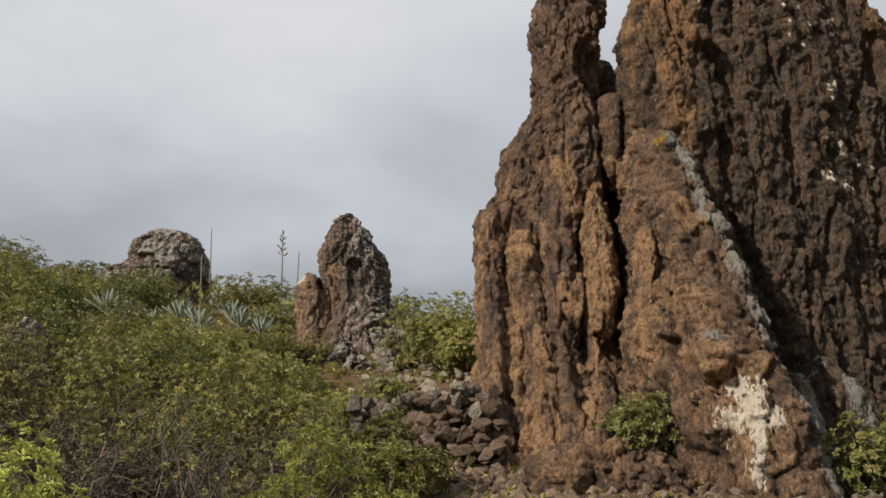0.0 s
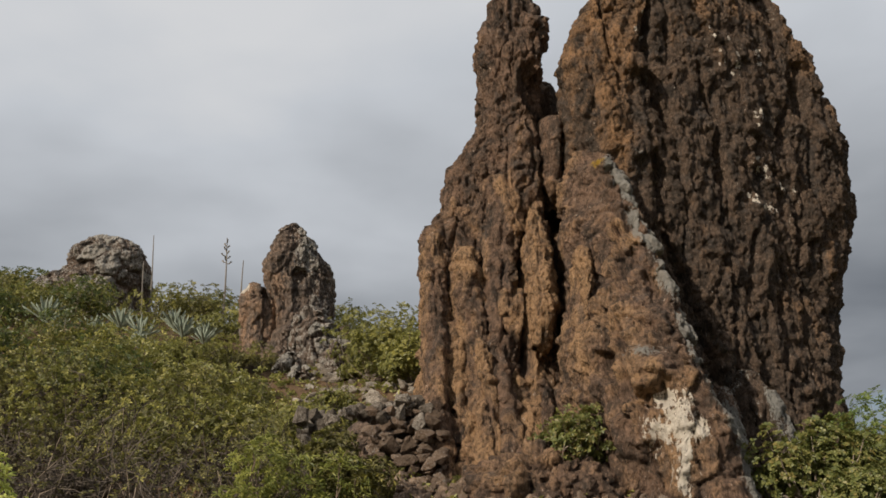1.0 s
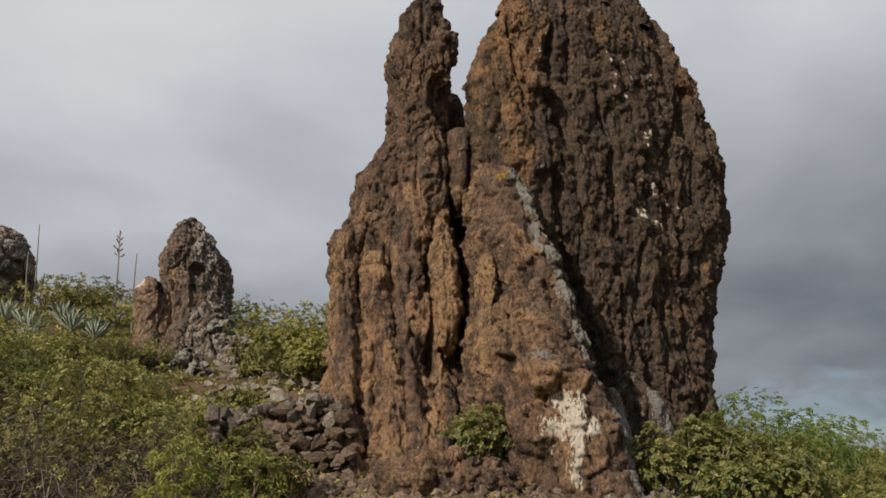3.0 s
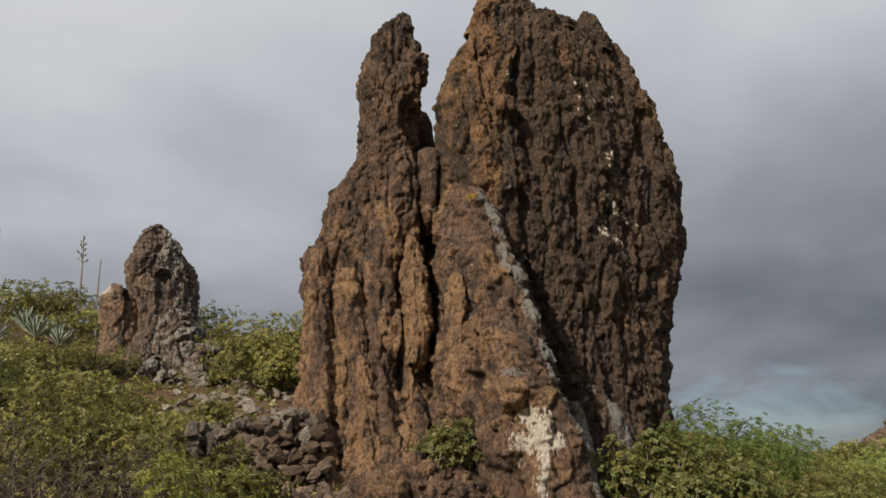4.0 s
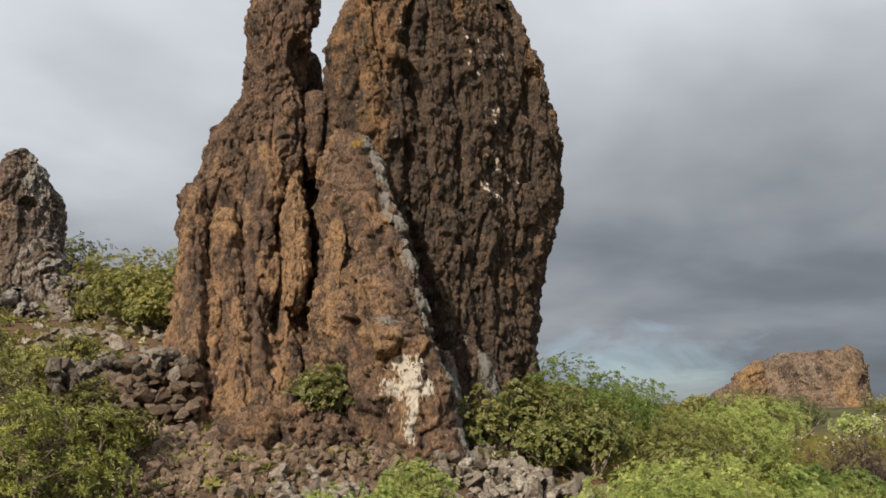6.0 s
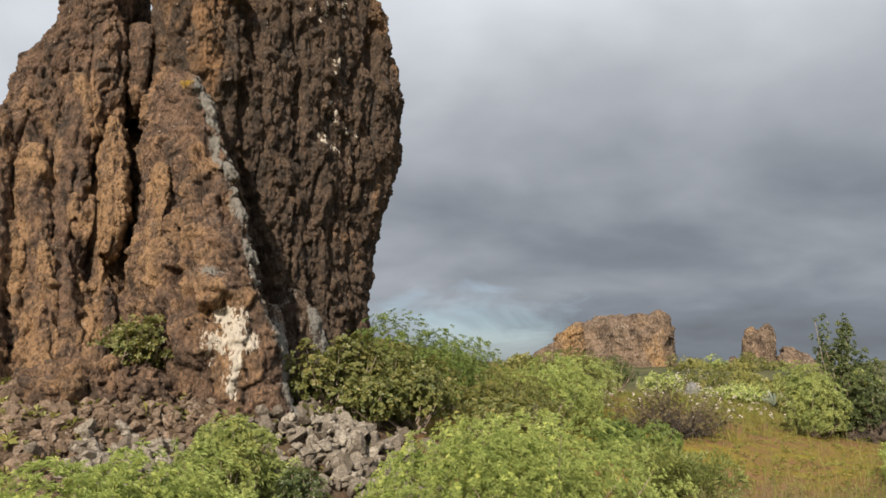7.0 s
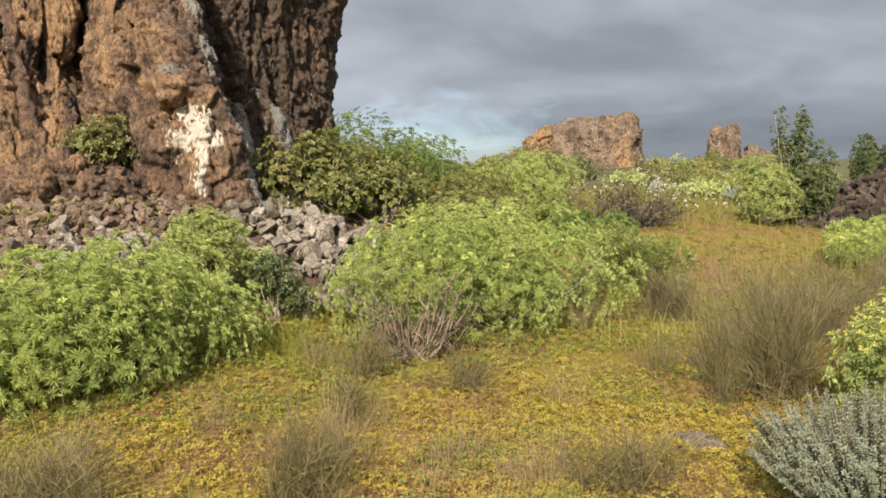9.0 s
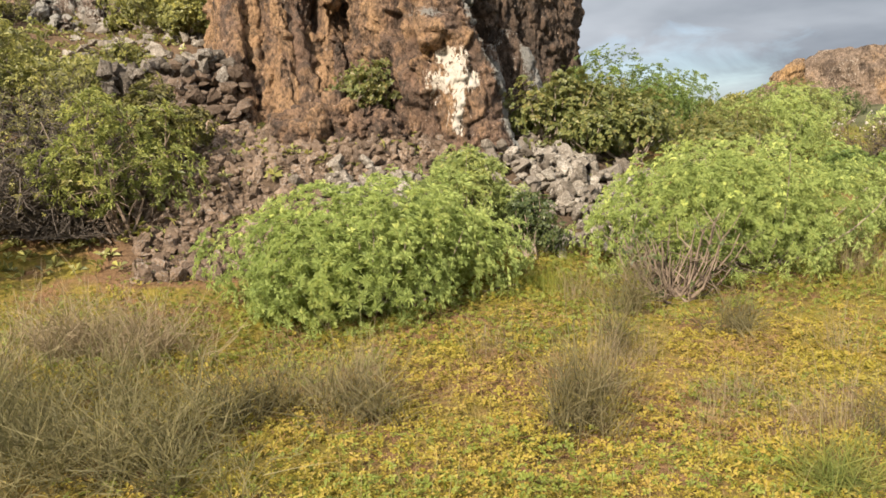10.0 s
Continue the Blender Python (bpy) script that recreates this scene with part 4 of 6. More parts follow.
    outcrop("rock_outcrop", (43.0, 44.9), -0.76, "broad tan and orange lava outcrop on the far rise", (
        ("body", ((-1.5, -3.0, 4.6, -2.5, 3), (1.4, -2.8, 4.5, -2.0, 3), (3.0, -2.5, 4.35, -1.7, 2.6), (3.6, -2.2, 4.1, -1.4, 2.4), (4.0, -1.9, 3.7, -1.0, 2.0)), dict(amp=0.62, column=0.45, paint=tan)),
        ("shoulder", ((-1.5, -5.3, -1.6, -3.0, 1), (1.2, -4.7, -1.7, -2.5, 1), (2.5, -3.7, -1.8, -2.1, 0.8), (3.3, -2.9, -1.9, -1.7, 0.8)), dict(amp=0.6, paint=orange)),
        ("shoulder", ((-1.5, -6.2, -3.0, -3.2, 1), (1.0, -5.6, -3.2, -2.8, 1), (1.9, -4.6, -3.4, -2.2, 0.8)), dict(amp=0.6, paint=tan)),
        ("cap", ((2.2, 1.9, 4.2, -1.5, 1.6), (3.6, 2.3, 4.1, -1.4, 1.4), (4.05, 2.6, 3.9, -1.2, 1.2), (4.3, 2.9, 3.6, -0.9, 1.0)), dict(amp=0.3, paint=tan))))
    outcrop("rock_outcrop", (49.0, 36.8, -0.75), -0.92, "cleft orange rock pinnacle on the far rise", (
        ("spire", ((-1.5, -1.05, 0.35, -1.1, 1.3), (1.0, -0.95, 0.3, -0.9, 1.2), (2.6, -0.9, 0.2, -0.6, 1.0), (3.2, -0.8, 0.05, -0.5, 0.8), (3.55, -0.6, -0.15, -0.3, 0.6)), dict(amp=0.36, paint=tan)),
        ("spire", ((-1.5, -0.6, 1.25, -1.4, 1.2), (1.0, -0.55, 1.2, -1.1, 1.1), (2.7, -0.4, 1.1, -0.8, 0.9), (3.35, 0.1, 1.0, -0.6, 0.8), (3.75, 0.4, 0.85, -0.4, 0.6)), dict(amp=0.36, paint=tan)),
        ("lump", ((-1.5, 0.9, 4.9, -1.5, 1.5), (0.6, 0.9, 4.2, -1.2, 1.5), (1.6, 1.0, 3.2, -0.9, 1.2), (2.1, 1.1, 2.3, -0.7, 1.0)), dict(amp=0.45, paint=tan)),
        ("lump", ((-1.0, -2.6, -1.1, -0.4, 1.5), (0.9, -2.4, -1.2, -0.2, 1.4), (1.6, -2.1, -1.3, 0.0, 1.0)), dict(amp=0.4, paint=tan))))
    # pale block and post on the rise
    b = thing("stone_block", (25.8, 22.0, float(ground_z(25.8, 22.0))), "squared blue-grey stone block on the rise", "stone")
    b.rotation_euler = (0, 0, 0.8)
    part("body", rock_mesh("body", M_BLOCK, nz=20, na=60, seed=83, amp=0.10, column=1.0, power=7, paint=paint_grey, levels=((-0.2, -0.34, 0.62, -0.3, 0.3), (0.30, -0.30, 0.60, -0.28, 0.28), (0.46, -0.26, 0.58, -0.25, 0.25))), b)
    p = thing("wooden_post", (49.3, 45.1, float(ground_z(49.3, 45.1))), "thin pale wooden post on the rise", "post")
    V, F = tubes(np.array([[(0, 0, -0.2), (0.02, 0, 0.8), (0.05, 0.02, 1.75)]]), 0.07, 0.05, 6)
    part("shaft", mesh_from("shaft", V, F, M_TWIG), p)


# ---- stones ----


def stone_templates(n, seed, tall=1.0):
    rng = np.random.default_rng(seed)
    out = []
    for _ in range(n):
        bm = bmesh.new()
        v = rng.normal(size=(20, 3))
        v /= np.linalg.norm(v, axis=1)[:, None]
        v = np.sign(v) * np.abs(v) ** 0.7
        v *= rng.uniform(0.66, 1.0, (20, 1)) * np.array((1.1, rng.uniform(0.6, 0.95), rng.uniform(0.4, 0.75) * tall))
        for c in v:
            bm.verts.new(c)
        bmesh.ops.convex_hull(bm, input=bm.verts)
        loose = [w for w in bm.verts if not w.link_faces]
        bmesh.ops.delete(bm, geom=loose, context="VERTS")
        bmesh.ops.triangulate(bm, faces=bm.faces)
        bm.normal_update()
        bm.verts.index_update()
        out.append((np.array([w.co[:] for w in bm.verts]), np.array([[w.index for w in f.verts] for f in bm.faces])))
        bm.free()
    return out


def stone_heap(name, label, mat, spots, seed, singles=150, kind="", category="stones", at=(0, 0, 0), tilt=0.5):
    """spots: rows of x, y, z, radius. The first ones become stones of their own, the rest one joined part."""
    rng = np.random.default_rng(seed)
    g = thing(name, at, label, category, kind=kind)
    temps = stone_templates(9, seed)
    datas = [mesh_from("stone", v, f, mat) for v, f in temps]
    av, af, base = [], [], 0
    for k, (x, y, z, r) in enumerate(spots):
        e = Euler((rng.uniform(-tilt, tilt), rng.uniform(-tilt, tilt), rng.uniform(0, 6.3)))
        m = Matrix.LocRotScale((x - at[0], y - at[1], z - at[2]), e, (r, r, r))
        pick = rng.integers(len(temps))
        if k < singles:
            ob = new("stone", datas[pick])
            ob.parent = g
            ob.matrix_local = m
        else:
            v, f = temps[pick]
            mm = np.array(m)
            av.append(v @ mm[:3, :3].T + mm[:3, 3])
            af.append(f + base)
            base += len(v)
    if av:
        tagged(part("rubble_fill", mesh_from("rubble_fill", np.vstack(av), np.vstack(af), mat), g), kind="stuff")
    return g


def on_slope(rng, n, x0, x1, y0, y1, r0, r1, sink=0.3, keep=None):
    out = []
    while len(out) < n:
        x, y = rng.uniform(x0, x1), rng.uniform(y0, y1)
        if keep and not keep(x, y):
            continue
        r = r0 + (r1 - r0) * rng.random() ** 2.2
        out.append((x, y, float(ground_z(x, y)) + r * sink, r))
    return sorted(out, key=lambda s: -s[3])


def all_stones():
    rng = np.random.default_rng(5)
    stone_heap("rubble_bank", "reddish-brown lava rubble piled below the rock", M_RUBBLE,
               on_slope(rng, 3400, -0.7, 2.7, 6.2, 8.9, 0.028, 0.11, 0.35), 11, 280, tilt=1.3, at=(1.0, 7.5, float(ground_z(1.0, 7.5))))
    heap = []
    for _ in range(520):
        x, y = rng.normal(3.8, 0.6), rng.normal(7.1, 0.42)
        r = 0.045 + 0.105 * rng.random() ** 2.4
        h = 0.22 * math.exp(-((x - 3.75) / 0.8) ** 2 - ((y - 7.2) / 0.6) ** 2)
        heap.append((x, y, float(ground_z(x, y)) + h * rng.random() + r * 0.25, r))
    stone_heap("stone_heap", "heap of pale grey and brown field stones", M_GREY_STONE, sorted(heap, key=lambda s: -s[3]), 13, 220, tilt=1.2, at=(3.75, 7.2, float(ground_z(3.75, 7.2))))
    heap = []
    for _ in range(110):
        x, y = rng.normal(1.65, 0.33), rng.normal(7.05, 0.18)
        r = 0.05 + 0.085 * rng.random()
        heap.append((x, y, float(ground_z(x, y)) + 0.1 * rng.random() + r * 0.4, r))
    stone_heap("stone_heap", "low heap of pale grey stones below the rubble", M_GREY_STONE, heap, 15, 110, tilt=1.2, at=(1.65, 7.05, float(ground_z(1.65, 7.05))))
    # dry-stone wall against the foot of the pinnacle
    wall = []
    z = 1.25
    while z < 2.42:
        r = rng.uniform(0.075, 0.115)
        x = -0.85 + 0.25 * (z - 1.25) + rng.uniform(0, 0.12)
        while x < 0.62:
            rr = r * rng.uniform(0.75, 1.45)
            if not (-0.62 < x < -0.22 and z > 2.08):
                wall.append((x, 9.0 + 0.22 * (z - 1.3) + rng.uniform(-0.05, 0.05), z + rng.uniform(-0.035, 0.035), rr))
            x += rr * 1.45
        z += r * 0.95
    stone_heap("dry_stone_wall", "dry-stone wall of brown lava stones against the rock", M_WALL_STONE, wall, 17, 200, tilt=0.7, at=(0.2, 9.0, float(ground_z(0.2, 9.0))), category="stone wall")
    g = thing("wall_backing_rock", (-0.25, 9.7, float(ground_z(-0.25, 9.7))), "dark lava rock behind the stone wall", "rock")
    inv = Matrix.Translation(-g.location)
    part("wall_core", rock_mesh("wall_core", M_ROCK_FAR, nz=50, na=80, seed=81, paint=paint_mild, amp=0.2, frame_m=inv, levels=(
        (1.0, -0.9, 0.75, 9.15, 10.2), (1.9, -0.75, 0.75, 9.3, 10.2), (2.3, -0.15, 0.7, 9.45, 10.1))), g)
    part("back_block", rock_mesh("back_block", M_ROCK_FAR, nz=60, na=80, seed=75, paint=paint_mild, amp=0.3, frame_m=inv, levels=(
        (1.0, -0.7, 0.6, 9.8, 10.8), (2.5, -0.7, 0.6, 9.9, 10.8))), g)
    jumble = []
    for _ in range(110):
        x = rng.uniform(-1.0, 0.45)
        r, z = rng.uniform(0.06, 0.14), 2.28 + 0.12 * (x + 0.5) + rng.uniform(-0.1, 0.2)
        if not (-0.62 < x < -0.25 and z < 2.4):
            jumble.append((x, rng.uniform(9.15, 9.7), z, r))
    stone_heap("stone_heap", "jumbled lichen-grey lava stones on top of the wall", M_JUMBLE, jumble, 18, 110, tilt=1.3, at=(-0.3, 9.5, float(ground_z(-0.3, 9.5))))
    # scree between the pinnacles
    stone_heap("scree", "grey stones strewn up the slope between the rocks", M_GREY_STONE,
               on_slope(rng, 420, -2.0, 0.5, 10.2, 18.0, 0.05, 0.2, 0.35), 19, 160, at=(-1.0, 15, float(ground_z(-1.0, 15))))
    # dark mound to the east
    mound = []
    for _ in range(3400):
        u, v = rng.uniform(-3.2, 4.7), rng.uniform(-1, 1)
        top_h = float(np.interp(u, (-3.2, 0, 1.5, 3.0, 4.7), (2.3, 2.2, 1.75, 0.85, 0.1)))
        wide = 0.9 + 0.75 * top_h
        h = top_h * (1 - abs(v) ** 1.3) * (0.86 + 0.16 * rng.random())
        x, y = 18.9 - 0.3 * u + wide * v * 0.95, 6.6 + 0.95 * u + wide * v * 0.3
        r = 0.06 + 0.15 * rng.random() ** 3
        mound.append((x, y, float(ground_z(x, y)) + h + 0.2 * r, r))
    for u, v, r in ((2.2, -0.62, 0.30), (1.75, -0.66, 0.27), (2.0, -0.8, 0.24), (1.2, -0.5, 0.2), (2.9, -0.6, 0.2), (0.9, -0.75, 0.22)):
        top_h = float(np.interp(u, (0, 1.5, 3.0), (2.2, 1.75, 0.85)))
        wide = 0.9 + 0.75 * top_h
        x, y = 18.9 - 0.3 * u + wide * v * 0.95, 6.6 + 0.95 * u + wide * v * 0.3
        mound.append((x, y, float(ground_z(x, y)) + top_h * (1 - abs(v) ** 1.3), r))
    mound.sort(key=lambda s: -s[3])
    g = stone_heap("stone_mound", "big mound of dark brown lava stones", M_DARK_STONE, mound, 23, 280, at=(18.6, 7.5, float(ground_z(18.6, 7.5))), tilt=1.4)
    u, v = (w.ravel() for w in np.meshgrid(np.linspace(-3.4, 4.8, 90), np.linspace(-1.08, 1.08, 50), indexing="ij"))
    top_h = np.interp(u, (-3.2, 0, 1.5, 3.0, 4.7), (2.3, 2.2, 1.75, 0.85, 0.1))
    wide = 0.9 + 0.75 * top_h
    x, y = 18.9 - 0.3 * u + wide * v * 0.95, 6.6 + 0.95 * u + wide * v * 0.3
    V = np.stack([x, y, ground_z(x, y) + top_h * (1 - np.abs(v) ** 1.3) * 0.92], 1)
    V = V + 0.14 * np.stack([vnoise(V * 5, 3), vnoise(V * 5, 4), vnoise(V * 5, 5)], 1) - np.array(g.location)
    i, j = (w.ravel() for w in np.meshgrid(np.arange(89), np.arange(49), indexing="ij"))
    tagged(part("rubble_core", mesh_from("rubble_core", V, np.stack([i * 50 + j, i * 50 + 50 + j, i * 50 + 51 + j, i * 50 + 1 + j], 1), M_DARK_STONE), g), kind="stuff")
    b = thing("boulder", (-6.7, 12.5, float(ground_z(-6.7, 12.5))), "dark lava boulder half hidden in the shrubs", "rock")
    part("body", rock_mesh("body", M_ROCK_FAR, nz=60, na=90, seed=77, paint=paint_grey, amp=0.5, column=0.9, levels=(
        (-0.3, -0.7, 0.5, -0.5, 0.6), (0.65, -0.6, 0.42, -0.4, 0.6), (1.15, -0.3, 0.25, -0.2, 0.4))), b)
    b = thing("flat_stone", (4.1, 2.03, float(ground_z(4.1, 2.03))), "flat pale stone lying in the herbs", "stone")
    part("body", rock_mesh("body", M_PALE_STONE, nz=24, na=60, seed=79, paint=paint_mild, amp=0.12, column=1.0, cell=3, levels=(
        (-0.06, -0.11, 0.10, -0.34, 0.33), (0.03, -0.105, 0.10, -0.33, 0.32), (0.075, -0.07, 0.07, -0.30, 0.29))), b)


all_stones()

# ---- plants ----


def rand_frames(rng, axes, spread):
    """Rotation matrices whose z is near the given axes."""
    z = axes + rng.normal(0, spread, axes.shape)
    z /= np.linalg.norm(z, axis=1)[:, None] + 1e-9
    h = rng.normal(size=z.shape)
    x = np.cross(h, z)
    x /= np.linalg.norm(x, axis=1)[:, None] + 1e-9
    y = np.cross(z, x)
    return np.stack([x, y, z], 2)


def rosette(rng, leaves, length, width, tilt, curl=0.25, rise=0.3):
    """A tuft of pointed leaves round the z axis: four corners each, folded along the middle."""
    vs, fs = [], []
    for k in range(leaves):
        a = 2.399963 * k + rng.uniform(-0.3, 0.3)
        el = tilt + rng.uniform(-0.3, 0.3)
        ln = length * rng.uniform(0.7, 1.15)
        d = np.array((math.cos(a) * math.cos(el), math.sin(a) * math.cos(el), math.sin(el)))
        s = np.array((-math.sin(a), math.cos(a), 0)) * width * 0.5
        o = np.array((0, 0, rise * length * (k / leaves)))
        b = len(vs)
        vs += [o + d * ln * 0.06, o + d * ln * 0.55 + s + (0, 0, width * 0.12), o + d * ln - np.array((0, 0, curl * ln)), o + d * ln * 0.55 - s + (0, 0, width * 0.12)]
        fs += [(b, b + 1, b + 2), (b, b + 2, b + 3)]
    return np.array(vs), np.array(fs)


def scatter(temps, pos, rot, scale, rng):
    """Copies of the templates at pos, as one pair of arrays."""
    pick = rng.integers(len(temps), size=len(pos))
    V, F, base = [], [], 0
    for k, (tv, tf) in enumerate(temps):
        idx = np.nonzero(pick == k)[0]
        if not len(idx):
            continue
        w = np.einsum("nij,vj->nvi", rot[idx], tv) * scale[idx, None, None] + pos[idx, None, :]
        V.append(w.reshape(-1, 3))
        F.append((tf[None] + (np.arange(len(idx)) * len(tv))[:, None, None] + base).reshape(-1, 3))
        base += len(idx) * len(tv)
    return np.vstack(V), np.vstack(F)


def tubes(paths, r0, r1, sides=4):
    """Thin tapering stems along the polylines (n x k x 3)."""
    paths = np.asarray(paths, float)
    n, k, _ = paths.shape
    tan = np.gradient(paths, axis=1)
    tan /= np.linalg.norm(tan, axis=2)[..., None] + 1e-9
    ref = np.array((0.31, 0.17, 0.94))
    sx = np.cross(tan, ref)
    sx /= np.linalg.norm(sx, axis=2)[..., None] + 1e-9
    sy = np.cross(tan, sx)
    r = np.linspace(0, 1, k)[None, :] * (np.broadcast_to(r1, (n,)) - np.broadcast_to(r0, (n,)))[:, None] + np.broadcast_to(r0, (n,))[:, None]
    a = np.arange(sides) * 2 * np.pi / sides
    ring = paths[:, :, None] + r[:, :, None, None] * (np.cos(a)[None, None, :, None] * sx[:, :, None] + np.sin(a)[None, None, :, None] * sy[:, :, None])
    V = ring.reshape(-1, 3)
    i = np.arange(n)[:, None, None] * k * sides + np.arange(k - 1)[None, :, None] * sides
    j = np.arange(sides)[None, None, :]
    j2 = (j + 1) % sides
    F = np.stack(np.broadcast_arrays(i + j, i + j2, i + sides + j2, i + sides + j), -1).reshape(-1, 4)
    return V, F


def ribbons(paths, w0, w1):
    """Flat tapering slivers along the polylines, for the finest sprigs."""
    paths = np.asarray(paths, float)
    n, k, _ = paths.shape
    tan = np.gradient(paths, axis=1)
    side = np.cross(tan, np.random.default_rng(n).normal(size=(n, 1, 3)))
    side /= np.linalg.norm(side, axis=2)[..., None] + 1e-9
    w = np.linspace(w0, w1, k)[None, :, None]
    V = np.stack([paths - side * w, paths + side * w], 2).reshape(-1, 3)
    b = np.arange(n)[:, None] * k * 2 + np.arange(k - 1)[None] * 2
    F = np.stack([b, b + 1, b + 3, b + 2], -1).reshape(-1, 4)
    return V, F


def crown_points(rng, n, rx, ry, rz, lumps, inner=0.3, low=-0.35, small=1.0):
    """Points and outward axes over a lumpy crown centred at the origin."""
    c = rng.normal(size=(lumps, 3))
    c /= np.linalg.norm(c, axis=1)[:, None]
    c[:, 2] = np.maximum(c[:, 2], -0.25 + 0.3 * rng.random(lumps))
    c *= rng.uniform(0.35, 0.68, (lumps, 1))
    c *= 1 + 0.35 * (1 - small)
    lr = rng.uniform(0.30, 0.50, lumps) * small
    pick = rng.integers(lumps, size=n)
    d = rng.normal(size=(n, 3))
    d /= np.linalg.norm(d, axis=1)[:, None]
    rad = np.where(rng.random(n) < inner, rng.uniform(0.3, 0.9, n), rng.uniform(0.88, 1.08, n))
    p = c[pick] + d * (lr[pick] * rad)[:, None]
    ok = p[:, 2] > low - 0.1 * rng.random(n)
    p, d = p[ok], d[ok]
    size = np.array((rx, ry, rz))
    ax = 0.6 * d + 0.5 * p + np.array((0, 0, 0.45))
    return p * size, ax / (np.linalg.norm(ax, axis=1)[:, None] + 1e-9)


def bent_stems(rng, base, ends, spread, wob, k=6):
    """Stems from near base to the ends, bowed outwards."""
    n = len(ends)
    s = base + rng.normal(0, spread, (n, 3)) * np.array((1, 1, 0.0))
    t = np.linspace(0, 1, k)[None, :, None]
    midp = s + (ends - s) * np.array((0.72, 0.72, 0.30)) + rng.normal(0, wob, (n, 3))
    path = (1 - t) ** 2 * s[:, None] + 2 * t * (1 - t) * midp[:, None] + t ** 2 * ends[:, None]
    return path + rng.normal(0, wob * 0.18, path.shape) * (t > 0.01)


def shrub(name, label, at, size, leaf, seed, n=1500, lumps=9, leafspec=(9, 0.075, 0.016, 0.45), stems=60, stem_r=0.012, group="shrubs", inner=0.3,
          flowers=None, twigs=0, category="shrub", small=1.0, lift=0.12, bark=None):
    """at: x, y of the base; size: half-widths and height. leafspec: leaves a tuft, length, width, upward tilt."""
    rng = np.random.default_rng(seed)
    x, y = at[:2]
    z = float(ground_z(x, y)) if len(at) < 3 else at[2]
    g = thing(name, (x, y, z), label, category, group)
    rx, ry, h = size
    rz = h * (1 - lift) / 1.35
    pts, ax = crown_points(rng, n, rx, ry, rz, lumps, inner, small=small)
    # normalise the crown's extent to the wanted size
    pts[:, 0] *= rx / max(1e-6, np.percentile(np.abs(pts[:, 0]), 99))
    pts[:, 1] *= ry / max(1e-6, np.percentile(np.abs(pts[:, 1]), 99))
    lo, hi = np.percentile(pts[:, 2], 1), np.percentile(pts[:, 2], 99.5)
    pts[:, 2] = h * lift + (pts[:, 2] - lo) / (hi - lo) * h * (1 - lift)
    temps = [rosette(rng, leafspec[0], leafspec[1], leafspec[2], leafspec[3]) for _ in range(5)]
    V, F = scatter(temps, pts, rand_frames(rng, ax, 0.35), rng.uniform(0.7, 1.2, len(pts)), rng)
    part("crown", mesh_from("crown", V, F, leaf, False), g)
    if flowers:
        idx = rng.choice(len(pts), int(len(pts) * flowers[1]), replace=False)
        idx = idx[pts[idx, 2] > h * 0.55]
        ft = [rosette(rng, 7, 0.034, 0.014, 0.5) for _ in range(3)]
        V, F = scatter(ft, pts[idx] + ax[idx] * leafspec[1] * 0.7, rand_frames(rng, ax[idx], 0.3), rng.uniform(0.7, 1.3, len(idx)), rng)
        tagged(part("blossom", mesh_from("blossom", V, F, flowers[0], False), g), kind="stuff")
    if stems:
        ends = pts[rng.choice(len(pts), min(stems, len(pts)), replace=False)]
        P = bent_stems(rng, np.array((0, 0, -0.04)), ends, 0.06 * (rx + ry), 0.06 * h)
        V, F = tubes(P, stem_r * rng.uniform(0.6, 1.2, len(ends)), stem_r * 0.3)
        if twigs:
            k = rng.integers(len(P), size=twigs)
            s = P[k, rng.integers(2, 6, size=twigs)]
            d = rng.normal(size=(twigs, 3)) + (s - (0, 0, h * 0.3)) / max(rx, h) * 0.9
            d /= np.linalg.norm(d, axis=1)[:, None]
            e = s + d * rng.uniform(0.12, 0.38, (twigs, 1))
            midp = (s + e) / 2 + rng.normal(0, 0.035, s.shape)
            V2, F2 = tubes(np.stack([s, midp, e], 1), 0.0055, 0.002, 3)
            V3, F3 = V, F
            F2 = F2 + len(V3)
            V, F = np.vstack([V3, V2]), np.vstack([F3, F2])
        part("branchwork", mesh_from("branchwork", V, F, bark or M_TWIG, False), g)
    return g


far_rocks()

SPURGE = (16, 0.064, 0.0088, 0.35)


